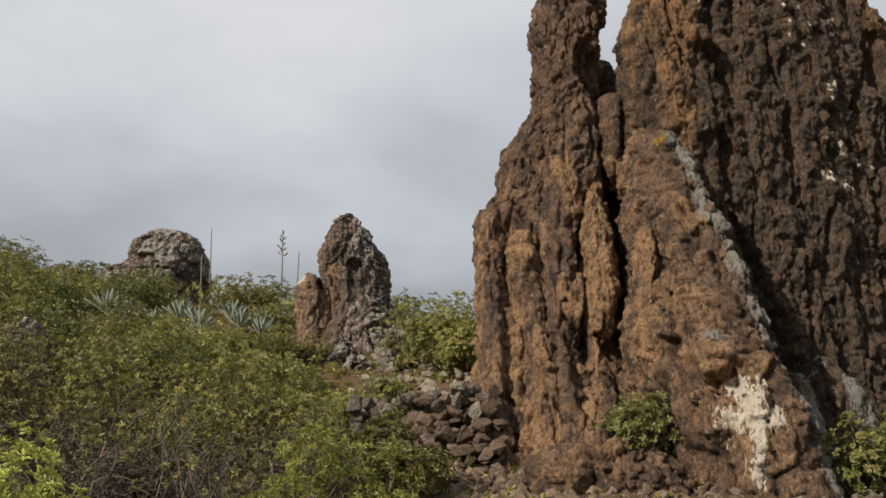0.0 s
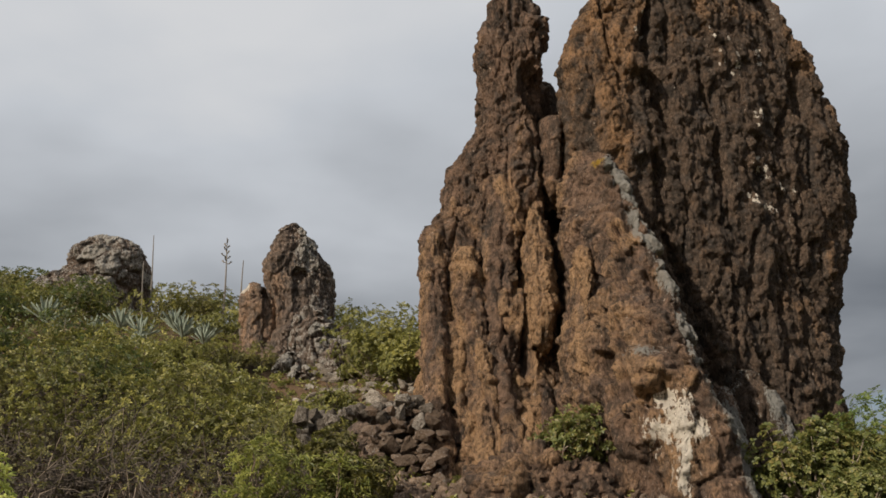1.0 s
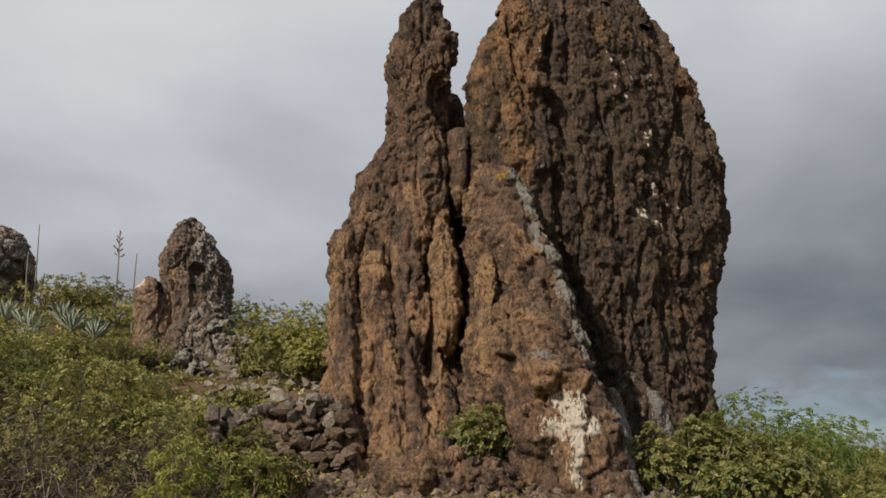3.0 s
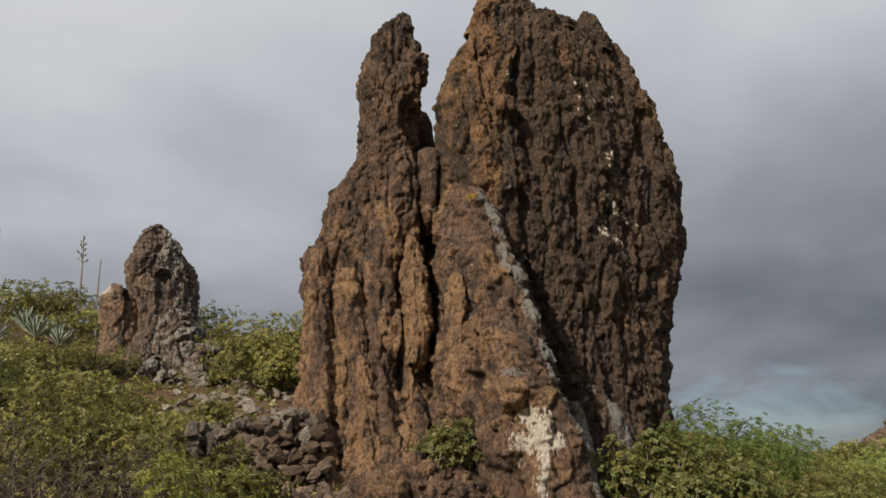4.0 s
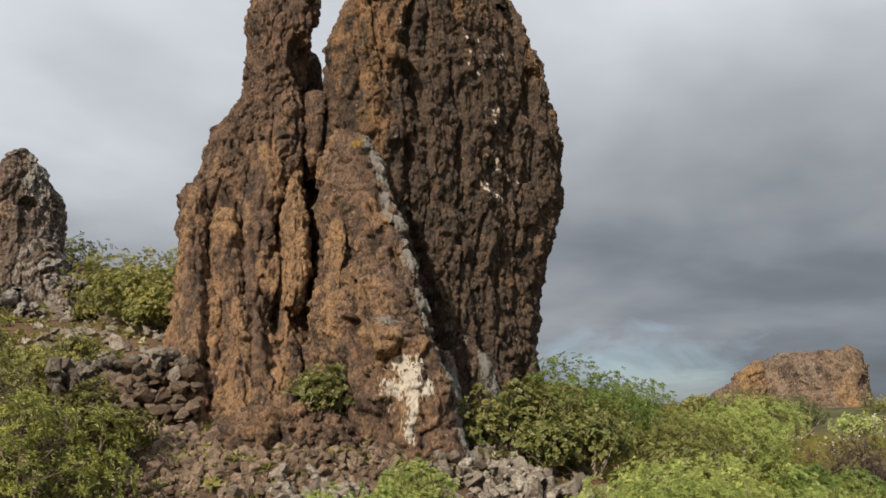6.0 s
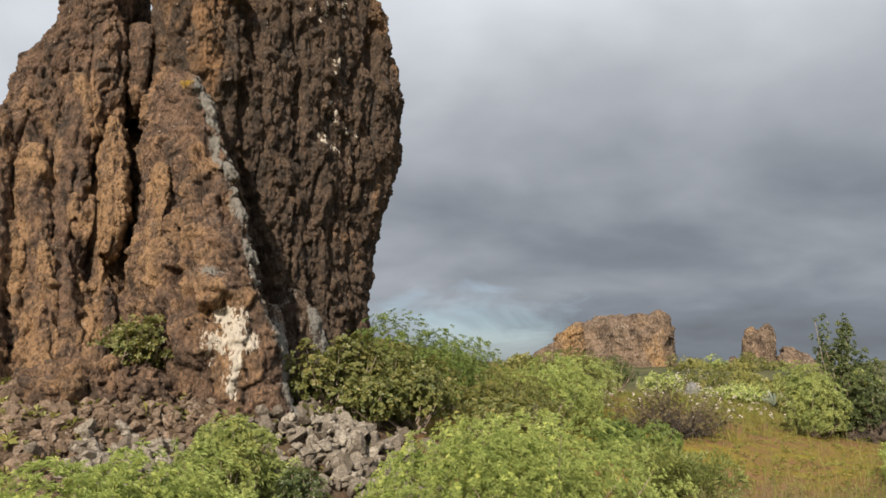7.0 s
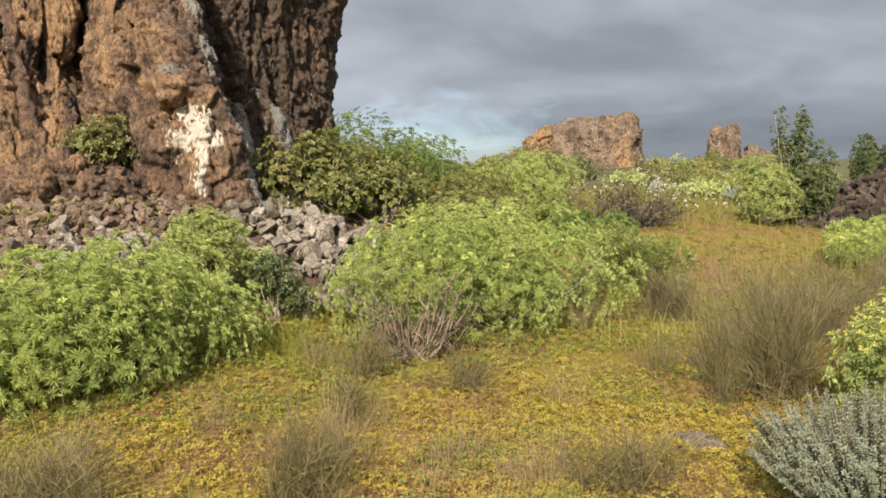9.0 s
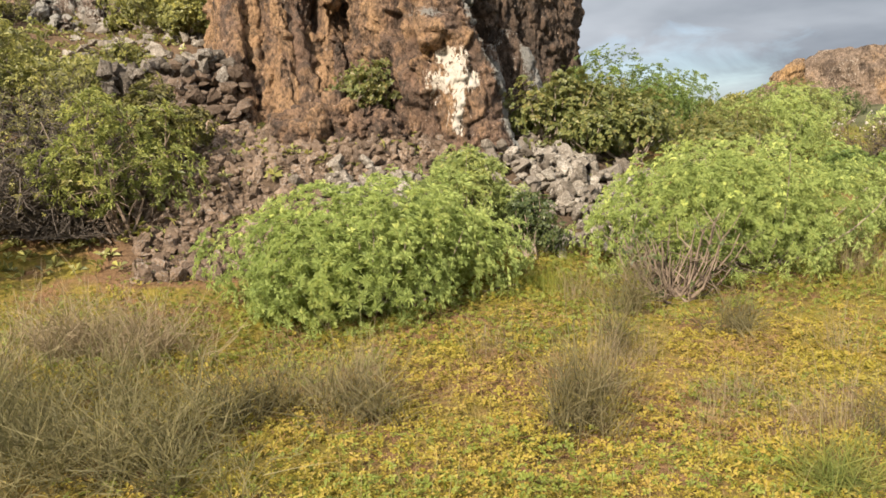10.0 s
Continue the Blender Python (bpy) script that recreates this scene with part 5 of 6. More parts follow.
def twiggy(label, at, rx, h, seed, n=900, stems=46, twigs=1700, name="twiggy_shrub", leaf=None, low=0.35):
    """A mound of tangled grey twigs with leaves towards the outside and the top."""
    rng = np.random.default_rng(seed)
    x, y = at
    z = float(ground_z(x, y))
    g = thing(name, (x, y, z), label, "shrub", "twiggy shrubs")
    lumps = 14
    c = rng.normal(size=(lumps, 3))
    c /= np.linalg.norm(c, axis=1)[:, None]
    c[:, 2] = np.abs(c[:, 2])
    c *= rng.uniform(0.5, 0.85, (lumps, 1)) * np.array((rx, rx * 0.9, h * 0.8))
    P = bent_stems(rng, np.array((0, 0, -0.04)), np.repeat(c, stems // lumps + 1, 0) + rng.normal(0, 0.16, (lumps * (stems // lumps + 1), 3)), 0.10 * rx, 0.10 * h, 7)
    V, F = tubes(P, 0.013 * rng.uniform(0.6, 1.3, len(P)), 0.004)
    k = rng.integers(len(P), size=twigs)
    s = P[k, rng.integers(1, 7, size=twigs)]
    d = rng.normal(size=(twigs, 3)) + 0.8 * s / np.array((rx, rx, h)) * np.array((1, 1, 0.3))
    d /= np.linalg.norm(d, axis=1)[:, None]
    ln = rng.uniform(0.15, 0.5, (twigs, 1))
    curl = rng.normal(0, 0.10, (twigs, 3))
    t = np.linspace(0, 1, 4)[None, :, None]
    Q = s[:, None] + t * d[:, None] * ln[:, None] + (t * (1 - t) * 2) * curl[:, None] + rng.normal(0, 0.008, (twigs, 4, 3))
    Q[:, :, 2] = np.maximum(Q[:, :, 2], 0.02)
    V2, F2 = ribbons(Q, 0.0055, 0.0022)
    part("branchwork", mesh_from("branchwork", V, F, M_TWIG), g)
    tagged(part("twig_tangle", mesh_from("twig_tangle", V2, F2, M_GREYTWIG), g, "tangle of thin grey twigs"), kind="stuff")
    tip = Q[:, 3]
    want = (tip[:, 2] > h * low * rng.uniform(0.4, 1.6, twigs)) & (rng.random(twigs) < 0.8)
    tip = tip[want]
    tip = tip[rng.permutation(len(tip))[:max(20, n // 3)]]
    pts = np.repeat(tip, 3, 0) + rng.normal(0, 0.06, (len(tip) * 3, 3))
    ax = pts / np.array((rx, rx, h)) + np.array((0, 0, 0.5))
    ax /= np.linalg.norm(ax, axis=1)[:, None]
    temps = [rosette(rng, 6, 0.048, 0.024, 0.4) for _ in range(5)]
    V, F = scatter(temps, pts, rand_frames(rng, ax, 0.45), rng.uniform(0.6, 1.25, len(pts)), rng)
    part("crown", mesh_from("crown", V, F, leaf or L_SCRUB), g)
    return g


SMALL = (7, 0.05, 0.022, 0.5)
ROUND = (8, 0.052, 0.036, 0.4)


def all_shrubs():
    sp = "rounded green spurge bush with narrow leaves in tufts"
    shrub("spurge_bush", sp + " by the clearing", (1.17, 5.25), (1.27, 0.75, 1.02), L_SPURGE, 101, 4300, 26, SPURGE, 60, group="spurge bushes", flowers=(L_TIP, 0.1), lift=0.0, inner=0.2)
    shrub("spurge_bush", "wide bright green spurge bush with bare grey stems at the foot", (4.95, 5.4), (1.62, 0.95, 1.2), L_SPURGE, 102, 4400, 16, SPURGE, 50, group="spurge bushes", flowers=(L_TIP, 0.3), lift=0.0)
    shrub("dead_shrub", "tangle of bare grey twigs at the foot of the bush", (3.72, 4.75), (0.52, 0.35, 0.66), L_DULL, 103, 60, 5, SMALL, 110, 0.016, twigs=160, bark=M_BROWNTWIG)
    shrub("spurge_bush", "pale yellow-green spurge bush below the stones", (2.45, 6.45), (0.6, 0.45, 0.9), L_SPURGE_PALE, 104, 1200, 8, SPURGE, 50, group="spurge bushes")
    shrub("shrub", "small dark leafy shrub between the spurge bushes", (2.92, 6.0), (0.32, 0.28, 0.6), L_DULL, 105, 500, 5, SMALL, 25)
    shrub("small_tree", "small open tree with pale branches and yellow-green leaf tufts", (-0.87, 7.2), (0.8, 0.6, 1.35), L_TREE, 106, 700, 13, (10, 0.075, 0.017, 0.35), 20, 0.02, group="", inner=0.15, twigs=120, category="tree", lift=0.2, small=0.7, bark=M_BROWNTWIG)
    # twiggy scrub on the slope beside the clearing
    rng = np.random.default_rng(77)
    tw = "twiggy grey-brown shrub with small yellow-green leaves"
    for k, (x, y, rx, h, low) in enumerate(((-2.1, 7.7, 1.0, 1.6, 0.8), (-3.6, 7.9, 1.15, 1.7, 0.8), (-5.0, 8.0, 1.1, 1.5, 0.7), (-1.2, 8.3, 0.75, 1.15, 0.7), (-1.3, 7.5, 0.6, 0.95, 0.6), (-2.9, 9.0, 1.1, 1.5, 0.6),
                                            (-1.5, 9.4, 0.8, 1.05, 0.5), (-4.5, 9.4, 1.1, 1.6, 0.5))):
        twiggy(tw, (x, y), rx, h, 120 + k, 330, low=low, twigs=2700)
    for k, (x, y, rx, h) in enumerate(((-3.9, 10.2, 1.1, 1.35), (-2.6, 10.4, 1.0, 1.15), (-5.4, 10.6, 1.2, 1.35), (-1.5, 10.6, 0.8, 0.85), (-0.8, 11.4, 0.6, 0.6), (-3.2, 11.8, 1.1, 1.05), (-4.8, 12.2, 1.1, 1.15), (-2.0, 12.2, 0.9, 0.55),
                                       (-6.6, 11.8, 1.2, 1.3), (-7.0, 9.8, 1.2, 1.4), (-3.9, 13.5, 1.0, 0.85), (-2.9, 13.6, 0.8, 0.45), (-3.5, 15.0, 0.8, 0.45), (-4.3, 16.4, 0.8, 0.7), (-3.2, 16.9, 0.7, 0.5))):
        shrub("leafy_scrub", "yellow-green leafy scrub on the slope", (x, y), (rx, rx * 0.9, h), (L_SHRUB, L_SHRUB, L_SCRUB)[k % 3], 160 + k, 820, 14, (7, 0.062, 0.03, 0.45), 44, 0.01, group="hill shrubs", twigs=420, small=0.72, bark=M_GREYTWIG)
    for k, (x, y, rx, h) in enumerate(((-2.7, 6.0, 0.55, 1.6), (-3.6, 6.4, 0.4, 1.1), (-0.35, 7.9, 0.42, 0.95))):
        shrub("spurge_bush", "bright yellow-green bush in front of the twiggy scrub", (x, y), (rx, rx * 0.8, h), (L_TIP, L_SPURGE_PALE, L_SCRUB)[k], 140 + k, 700, 6, (9, 0.08, 0.022, 0.4), 40, group="spurge bushes", lift=0.3)
    # hillside cover
    hl = "low hillside shrub with yellow-green leaves"
    k = 0
    for y in np.arange(12.8, 25, 1.45):
        for x in np.arange(-14.5, -0.4, 1.6):
            xx, yy = x + rng.uniform(-0.6, 0.6), y + rng.uniform(-0.6, 0.6)
            if any(abs(xx - ax_) < 0.8 and -2.3 < yy - ay_ < 0.6 for ax_, ay_ in ((-8.05, 17.9), (-6.2, 18.7), (-5.4, 20.0), (-6.9, 19.4))) or xx > -0.6 - 0.14 * (yy - 12) or (-4.6 < xx < -1.2 and 12.5 < yy < 21.0) or (-11.2 < xx < -8 and yy > 22):
                continue
            h = rng.uniform(0.7, 1.25)
            shrub("hill_shrub", hl, (xx, yy), (rng.uniform(0.8, 1.25), rng.uniform(0.8, 1.1), h), (L_SHRUB, L_SCRUB, L_SHRUB, L_DULL)[rng.integers(4)], 200 + k, 330, 9,
                  (5, 0.11, 0.048, 0.5), 10, 0.012, group="hill shrubs")
            k += 1
    for k, (x, y, rx, h) in enumerate(((-0.4, 14.6, 0.95, 1.35), (0.6, 15.6, 0.9, 1.2), (-0.9, 16.2, 0.5, 0.6), (0.1, 13.4, 0.6, 0.8))):
        shrub("hill_shrub", "rounded yellow-green shrub behind the pinnacle", (x, y), (rx, rx, h), L_SHRUB, 300 + k, 900, 8, (7, 0.07, 0.035, 0.5), 20, group="hill shrubs")
    # leafy shrubs against the right foot of the pinnacle
    dk = "leafy shrub with round yellow-green and reddish leaves"
    for k, (x, y, rx, h) in enumerate(((4.25, 8.35, 0.6, 0.85), (5.2, 8.0, 0.75, 0.75), (6.1, 7.6, 0.8, 0.8), (4.4, 7.8, 0.5, 0.5), (5.7, 8.9, 0.8, 0.95), (6.9, 8.4, 0.8, 0.8), (5.0, 8.7, 0.6, 0.75))):
        shrub("leafy_shrub", dk, (x, y), (rx, rx * 0.8, h), L_DOCK, 320 + k, 950, 14, ROUND, 50, group="leafy shrubs")
    gb = "bright green rounded bush on the slope beside the rock"
    for k, (x, y, rx, h, m) in enumerate(((6.6, 10.4, 0.95, 1.5, L_GREEN), (7.6, 10.9, 1.0, 1.35, L_GREEN), (8.7, 9.9, 0.95, 1.2, L_SPURGE), (9.6, 10.6, 0.9, 1.1, L_SPURGE_PALE),
                                          (7.6, 9.2, 0.8, 1.0, L_DOCK), (11.0, 12.0, 1.0, 1.1, L_DOCK), (9.0, 8.0, 0.7, 0.7, L_GREEN), (12.6, 13.2, 1.0, 0.9, L_SPURGE_PALE))):
        shrub("green_bush", gb, (x, y), (rx, rx * 0.85, h), m, 340 + k, 1450, 10, (10, 0.062, 0.0155, 0.35), 24, group="green bushes")
    shrub("small_tree", "small dark round-headed shrub on bare grey stems", (14.9, 14.9), (0.6, 0.55, 1.0), L_DULL, 360, 500, 6, SMALL, 20, 0.02, group="", category="tree", lift=0.35)
    shrub("grass_clump", "lush green grassy clump beside the path", (7.6, 6.0), (0.65, 0.55, 0.75), L_REED, 361, 900, 6, (8, 0.13, 0.008, 0.9), 0, group="", category="plant")
    shrub("dead_shrub", "dark brown dead shrub in the meadow", (11.05, 9.25), (1.15, 0.75, 0.76), L_BROWN, 362, 500, 8, SMALL, 160, 0.012, group="", twigs=900, bark=M_DARKTWIG)
    shrub("tall_shrub", "tall open dark green shrub by the stone mound", (16.9, 9.6), (1.0, 0.9, 1.75), L_DULL, 363, 1900, 10, (7, 0.085, 0.036, 0.6), 40, 0.02, group="", twigs=80)
    shrub("tall_shrub", "slender open leader of dark green leaves above the shrub", (16.75, 9.75), (0.5, 0.4, 2.55), L_DULL, 368, 420, 7, (7, 0.085, 0.034, 0.6), 30, 0.02, group="", lift=0.45, small=0.7)
    shrub("green_bush", "bright green bush beside the tall shrub", (15.7, 9.8), (0.85, 0.75, 1.45), L_SPURGE_PALE, 364, 1500, 8, (10, 0.085, 0.018, 0.35), 24, group="green bushes")
    shrub("small_tree", "dark round-crowned tree behind the stone mound", (24.6, 12.3), (0.62, 0.55, 2.45), L_DULL, 365, 1500, 4, (7, 0.09, 0.036, 0.5), 20, 0.03, group="", category="tree", lift=0.38, small=1.25)
    shrub("spurge_bush", "small round light green spurge bush in the grass", (13.15, 5.8), (1.15, 0.8, 0.76), L_SPURGE, 366, 2200, 9, SPURGE, 24, group="spurge bushes", flowers=(L_TIP, 0.7))
    for k, (x, y, rx, h) in enumerate(((14.9, 5.6, 0.85, 1.75), (15.2, 4.6, 1.0, 1.8), (14.2, 5.3, 0.6, 0.95), (13.9, 4.5, 0.8, 1.0))):
        shrub("dull_shrub", "dull grey-green shrub in front of the stone mound", (x, y), (rx, rx, h), L_DULL, 370 + k, 1000, 8, (7, 0.08, 0.035, 0.5), 30, group="dull shrubs", twigs=80)
    shrub("spurge_bush", "spurge bush with yellow flower heads beside the path", (5.72, 1.5), (0.72, 0.6, 0.9), L_SPURGE_PALE, 380, 1700, 9, SPURGE, 40, group="spurge bushes", flowers=(L_YELLOW, 1.0))
    shrub("spurge_bush", "low green spurge bush beside the silver shrub", (4.95, 0.45), (0.45, 0.4, 0.6), L_SPURGE, 381, 700, 6, SPURGE, 24, group="spurge bushes")
    shrub("ledge_shrub", "small yellow-green shrub growing on the rock ledge", (1.85, 8.5, 1.66), (0.55, 0.35, 0.72), L_DOCK, 382, 560, 7, (7, 0.06, 0.03, 0.5), 40, group="", twigs=80)
    # far green on the eastern rise
    for k in range(26):
        d = rng.uniform(28, 58)
        a = rng.uniform(0.50, 0.92)
        x, y = d * math.cos(a), d * math.sin(a)
        shrub("far_bush", "low pale green bush on the eastern rise", (x, y), (rng.uniform(0.7, 1.6), rng.uniform(0.7, 1.4), rng.uniform(0.5, 1.1)), (L_SPURGE_PALE, L_SHRUB, L_DOCK)[k % 3], 400 + k, 300, 6,
              (5, 0.16, 0.07, 0.5), 0, group="far bushes")


all_shrubs()


def silver_shrub():
    rng = np.random.default_rng(500)
    x, y = 3.92, 0.78
    g = thing("silver_shrub", (x, y, float(ground_z(x, y))), "upright silver-grey shrub with feathery shoots", "shrub")
    n = 420
    a, r = rng.uniform(0, 2 * np.pi, n), np.sqrt(rng.random(n))
    s = np.stack([0.12 * r * np.cos(a), 0.12 * r * np.sin(a), np.full(n, -0.03)], 1)
    e = np.stack([0.66 * r * np.cos(a), 0.6 * r * np.sin(a), 0.54 - 0.22 * r ** 2 + rng.normal(0, 0.05, n)], 1)
    P = np.stack([s, e * np.array((0.7, 0.7, 0.42)), e], 1)
    V, F = tubes(P, 0.006, 0.002, 3)
    part("branchwork", mesh_from("branchwork", V, F, M_TWIG), g)
    temps = [rosette(rng, 5, 0.026, 0.009, 0.7) for _ in range(4)]
    pts, ax = [], []
    for t in np.linspace(0.2, 1.0, 24):
        pts.append((1 - t) ** 2 * P[:, 0] + 2 * t * (1 - t) * P[:, 1] + t * t * P[:, 2])
        ax.append(P[:, 2] - P[:, 1])
    pts, ax = np.vstack(pts), np.vstack(ax)
    ax /= np.linalg.norm(ax, axis=1)[:, None]
    V, F = scatter(temps, pts, rand_frames(rng, ax, 0.2), rng.uniform(0.8, 1.3, len(pts)), rng)
    part("foliage", mesh_from("foliage", V, F, L_SILVER), g)


silver_shrub()


def blades(rng, pos, hgt, lean, width, out=None):
    """Bent grass blades standing at pos, leaning outwards: five triangles each."""
    n = len(pos)
    a = rng.uniform(0, 2 * np.pi, n)
    d = np.stack([np.cos(a), np.sin(a), np.zeros(n)], 1)
    if out is not None:
        d = d * 0.7 + out
    d *= (lean * rng.random(n) * hgt)[:, None]
    s = np.stack([-np.sin(a), np.cos(a), np.zeros(n)], 1) * width / 2
    up = np.zeros((n, 3))
    up[:, 2] = hgt
    m1 = pos + d * 0.12 + up * 0.4
    m2 = pos + d * 0.48 + up * 0.78
    t = pos + d * rng.uniform(0.8, 1.3, (n, 1)) + up * rng.uniform(0.75, 1.0, (n, 1))
    V = np.stack([pos - s, pos + s, m1 + s * 0.8, m1 - s * 0.8, m2 + s * 0.6, m2 - s * 0.6, t], 1).reshape(-1, 3)
    b = (np.arange(n) * 7)[:, None, None]
    F = (np.array(((0, 1, 2), (0, 2, 3), (3, 2, 4), (3, 4, 5), (5, 4, 6)))[None] + b).reshape(-1, 3)
    return V, F


def tuft(name, label, at, rx, h, n, mat, seed, width=0.0023, lean=1.3, group="dry grass tufts"):
    rng = np.random.default_rng(seed)
    x, y = at
    z = float(ground_z(x, y))
    g = thing(name, (x, y, z), label, "grass", group)
    n = int(n * 1.4)
    # a few clumps make one tuft
    c = rng.normal(0, 0.5 * rx, (6, 2))
    k = rng.integers(6, size=n)
    off = rng.normal(0, 0.16 * rx + 0.02, (n, 2))
    p = c[k] + off
    pos = np.stack([p[:, 0], p[:, 1], ground_z(x + p[:, 0], y + p[:, 1]) - z - 0.02], 1)
    out = np.stack([off[:, 0], off[:, 1], np.zeros(n)], 1) / (0.2 * rx + 0.02) * 0.6
    hh = h * (0.3 + 0.75 * rng.random(n) ** 1.3) * rng.uniform(0.6, 1.1, 6)[k]
    for j in range(6):
        w = k == j
        if w.any():
            V, F = blades(rng, pos[w], hh[w], lean, width, out[w])
            tagged(part("clump", mesh_from("clump", V, F, mat), g), kind="stuff")
    return g


def wispy(label, at, rx, h, n, seed, mat):
    """Fine upright stems fanning out of one foot, with thin side sprigs."""
    rng = np.random.default_rng(seed)
    x, y = at
    g = thing("dry_bush", (x, y, float(ground_z(x, y))), label, "bush", "dry bushes")
    a, r = rng.uniform(0, 2 * np.pi, n), np.sqrt(rng.random(n))
    hh = h * rng.uniform(0.45, 1.0, n) * (1 - 0.35 * r ** 2)
    foot = rng.normal(0, 0.38 * rx, (9, 3)) * np.array((1, 1, 0))
    k = rng.integers(9, size=n)
    hh = hh * rng.uniform(0.65, 1.05, 9)[k]
    s = foot[k] + rng.normal(0, 0.04, (n, 3)) * np.array((1, 1, 0)) + np.array((0, 0, -0.03))
    e = foot[k] + np.stack([0.62 * rx * r * np.cos(a), 0.62 * rx * r * np.sin(a), hh], 1) + rng.normal(0, 0.07 * h, (n, 3)) * np.array((1, 1, 0.3))
    t = np.linspace(0, 1, 6)[None, :, None]
    P = s[:, None] + t * (e - s)[:, None]
    P[:, :, :2] -= (t * (1 - t) * 0.9) * (e - s)[:, None, :2]
    P = P + rng.normal(0, 0.015, P.shape) * t
    V, F = tubes(P, 0.0024 * rng.uniform(0.6, 1.2, n), 0.0012, 3)
    part("branchwork", mesh_from("branchwork", V, F, mat), g)
    m = n * 6
    k = rng.integers(n, size=m)
    s = P[k, rng.integers(1, 6, size=m)]
    d = P[k, 5] - P[k, 3]
    d = d / np.linalg.norm(d, axis=1)[:, None] + rng.normal(0, 0.5, (m, 3))
    e = s + d * rng.uniform(0.05, 0.22, (m, 1))
    V, F = ribbons(np.stack([s, (s + e) / 2 + rng.normal(0, 0.008, s.shape), e], 1), 0.0018, 0.0009)
    tagged(part("twig_tangle", mesh_from("twig_tangle", V, F, mat), g), kind="stuff")
    return g


def white_flowers(at, seed):
    rng = np.random.default_rng(seed)
    x, y = at
    g = thing("flowering_herb", (x, y, float(ground_z(x, y))), "thin herb with small white flower heads", "flower", "white flowering herbs")
    n = 16
    e = np.stack([rng.normal(0, 0.28, n), rng.normal(0, 0.28, n), rng.uniform(0.35, 0.85, n)], 1)
    s = e * np.array((0.25, 0.25, 0)) + np.array((0, 0, -0.03))
    V, F = tubes(np.stack([s, (s + e) / 2 + rng.normal(0, 0.03, s.shape), e], 1), 0.005, 0.003, 3)
    tagged(part("stalk", mesh_from("stalk", V, F, L_MEADOW), g), kind="stuff")
    q = np.repeat(e, 3, 0) + rng.normal(0, 0.02, (n * 3, 3))
    up = np.tile(np.array((0, 0, 1.0)), (n * 3, 1))
    V, F = scatter([rosette(rng, 7, 0.024, 0.016, 0.6) for _ in range(3)], q, rand_frames(rng, up, 0.4), rng.uniform(0.7, 1.3, n * 3), rng)
    tagged(part("blossom", mesh_from("blossom", V, F, L_FLOWER), g, "white flower heads"), kind="stuff")


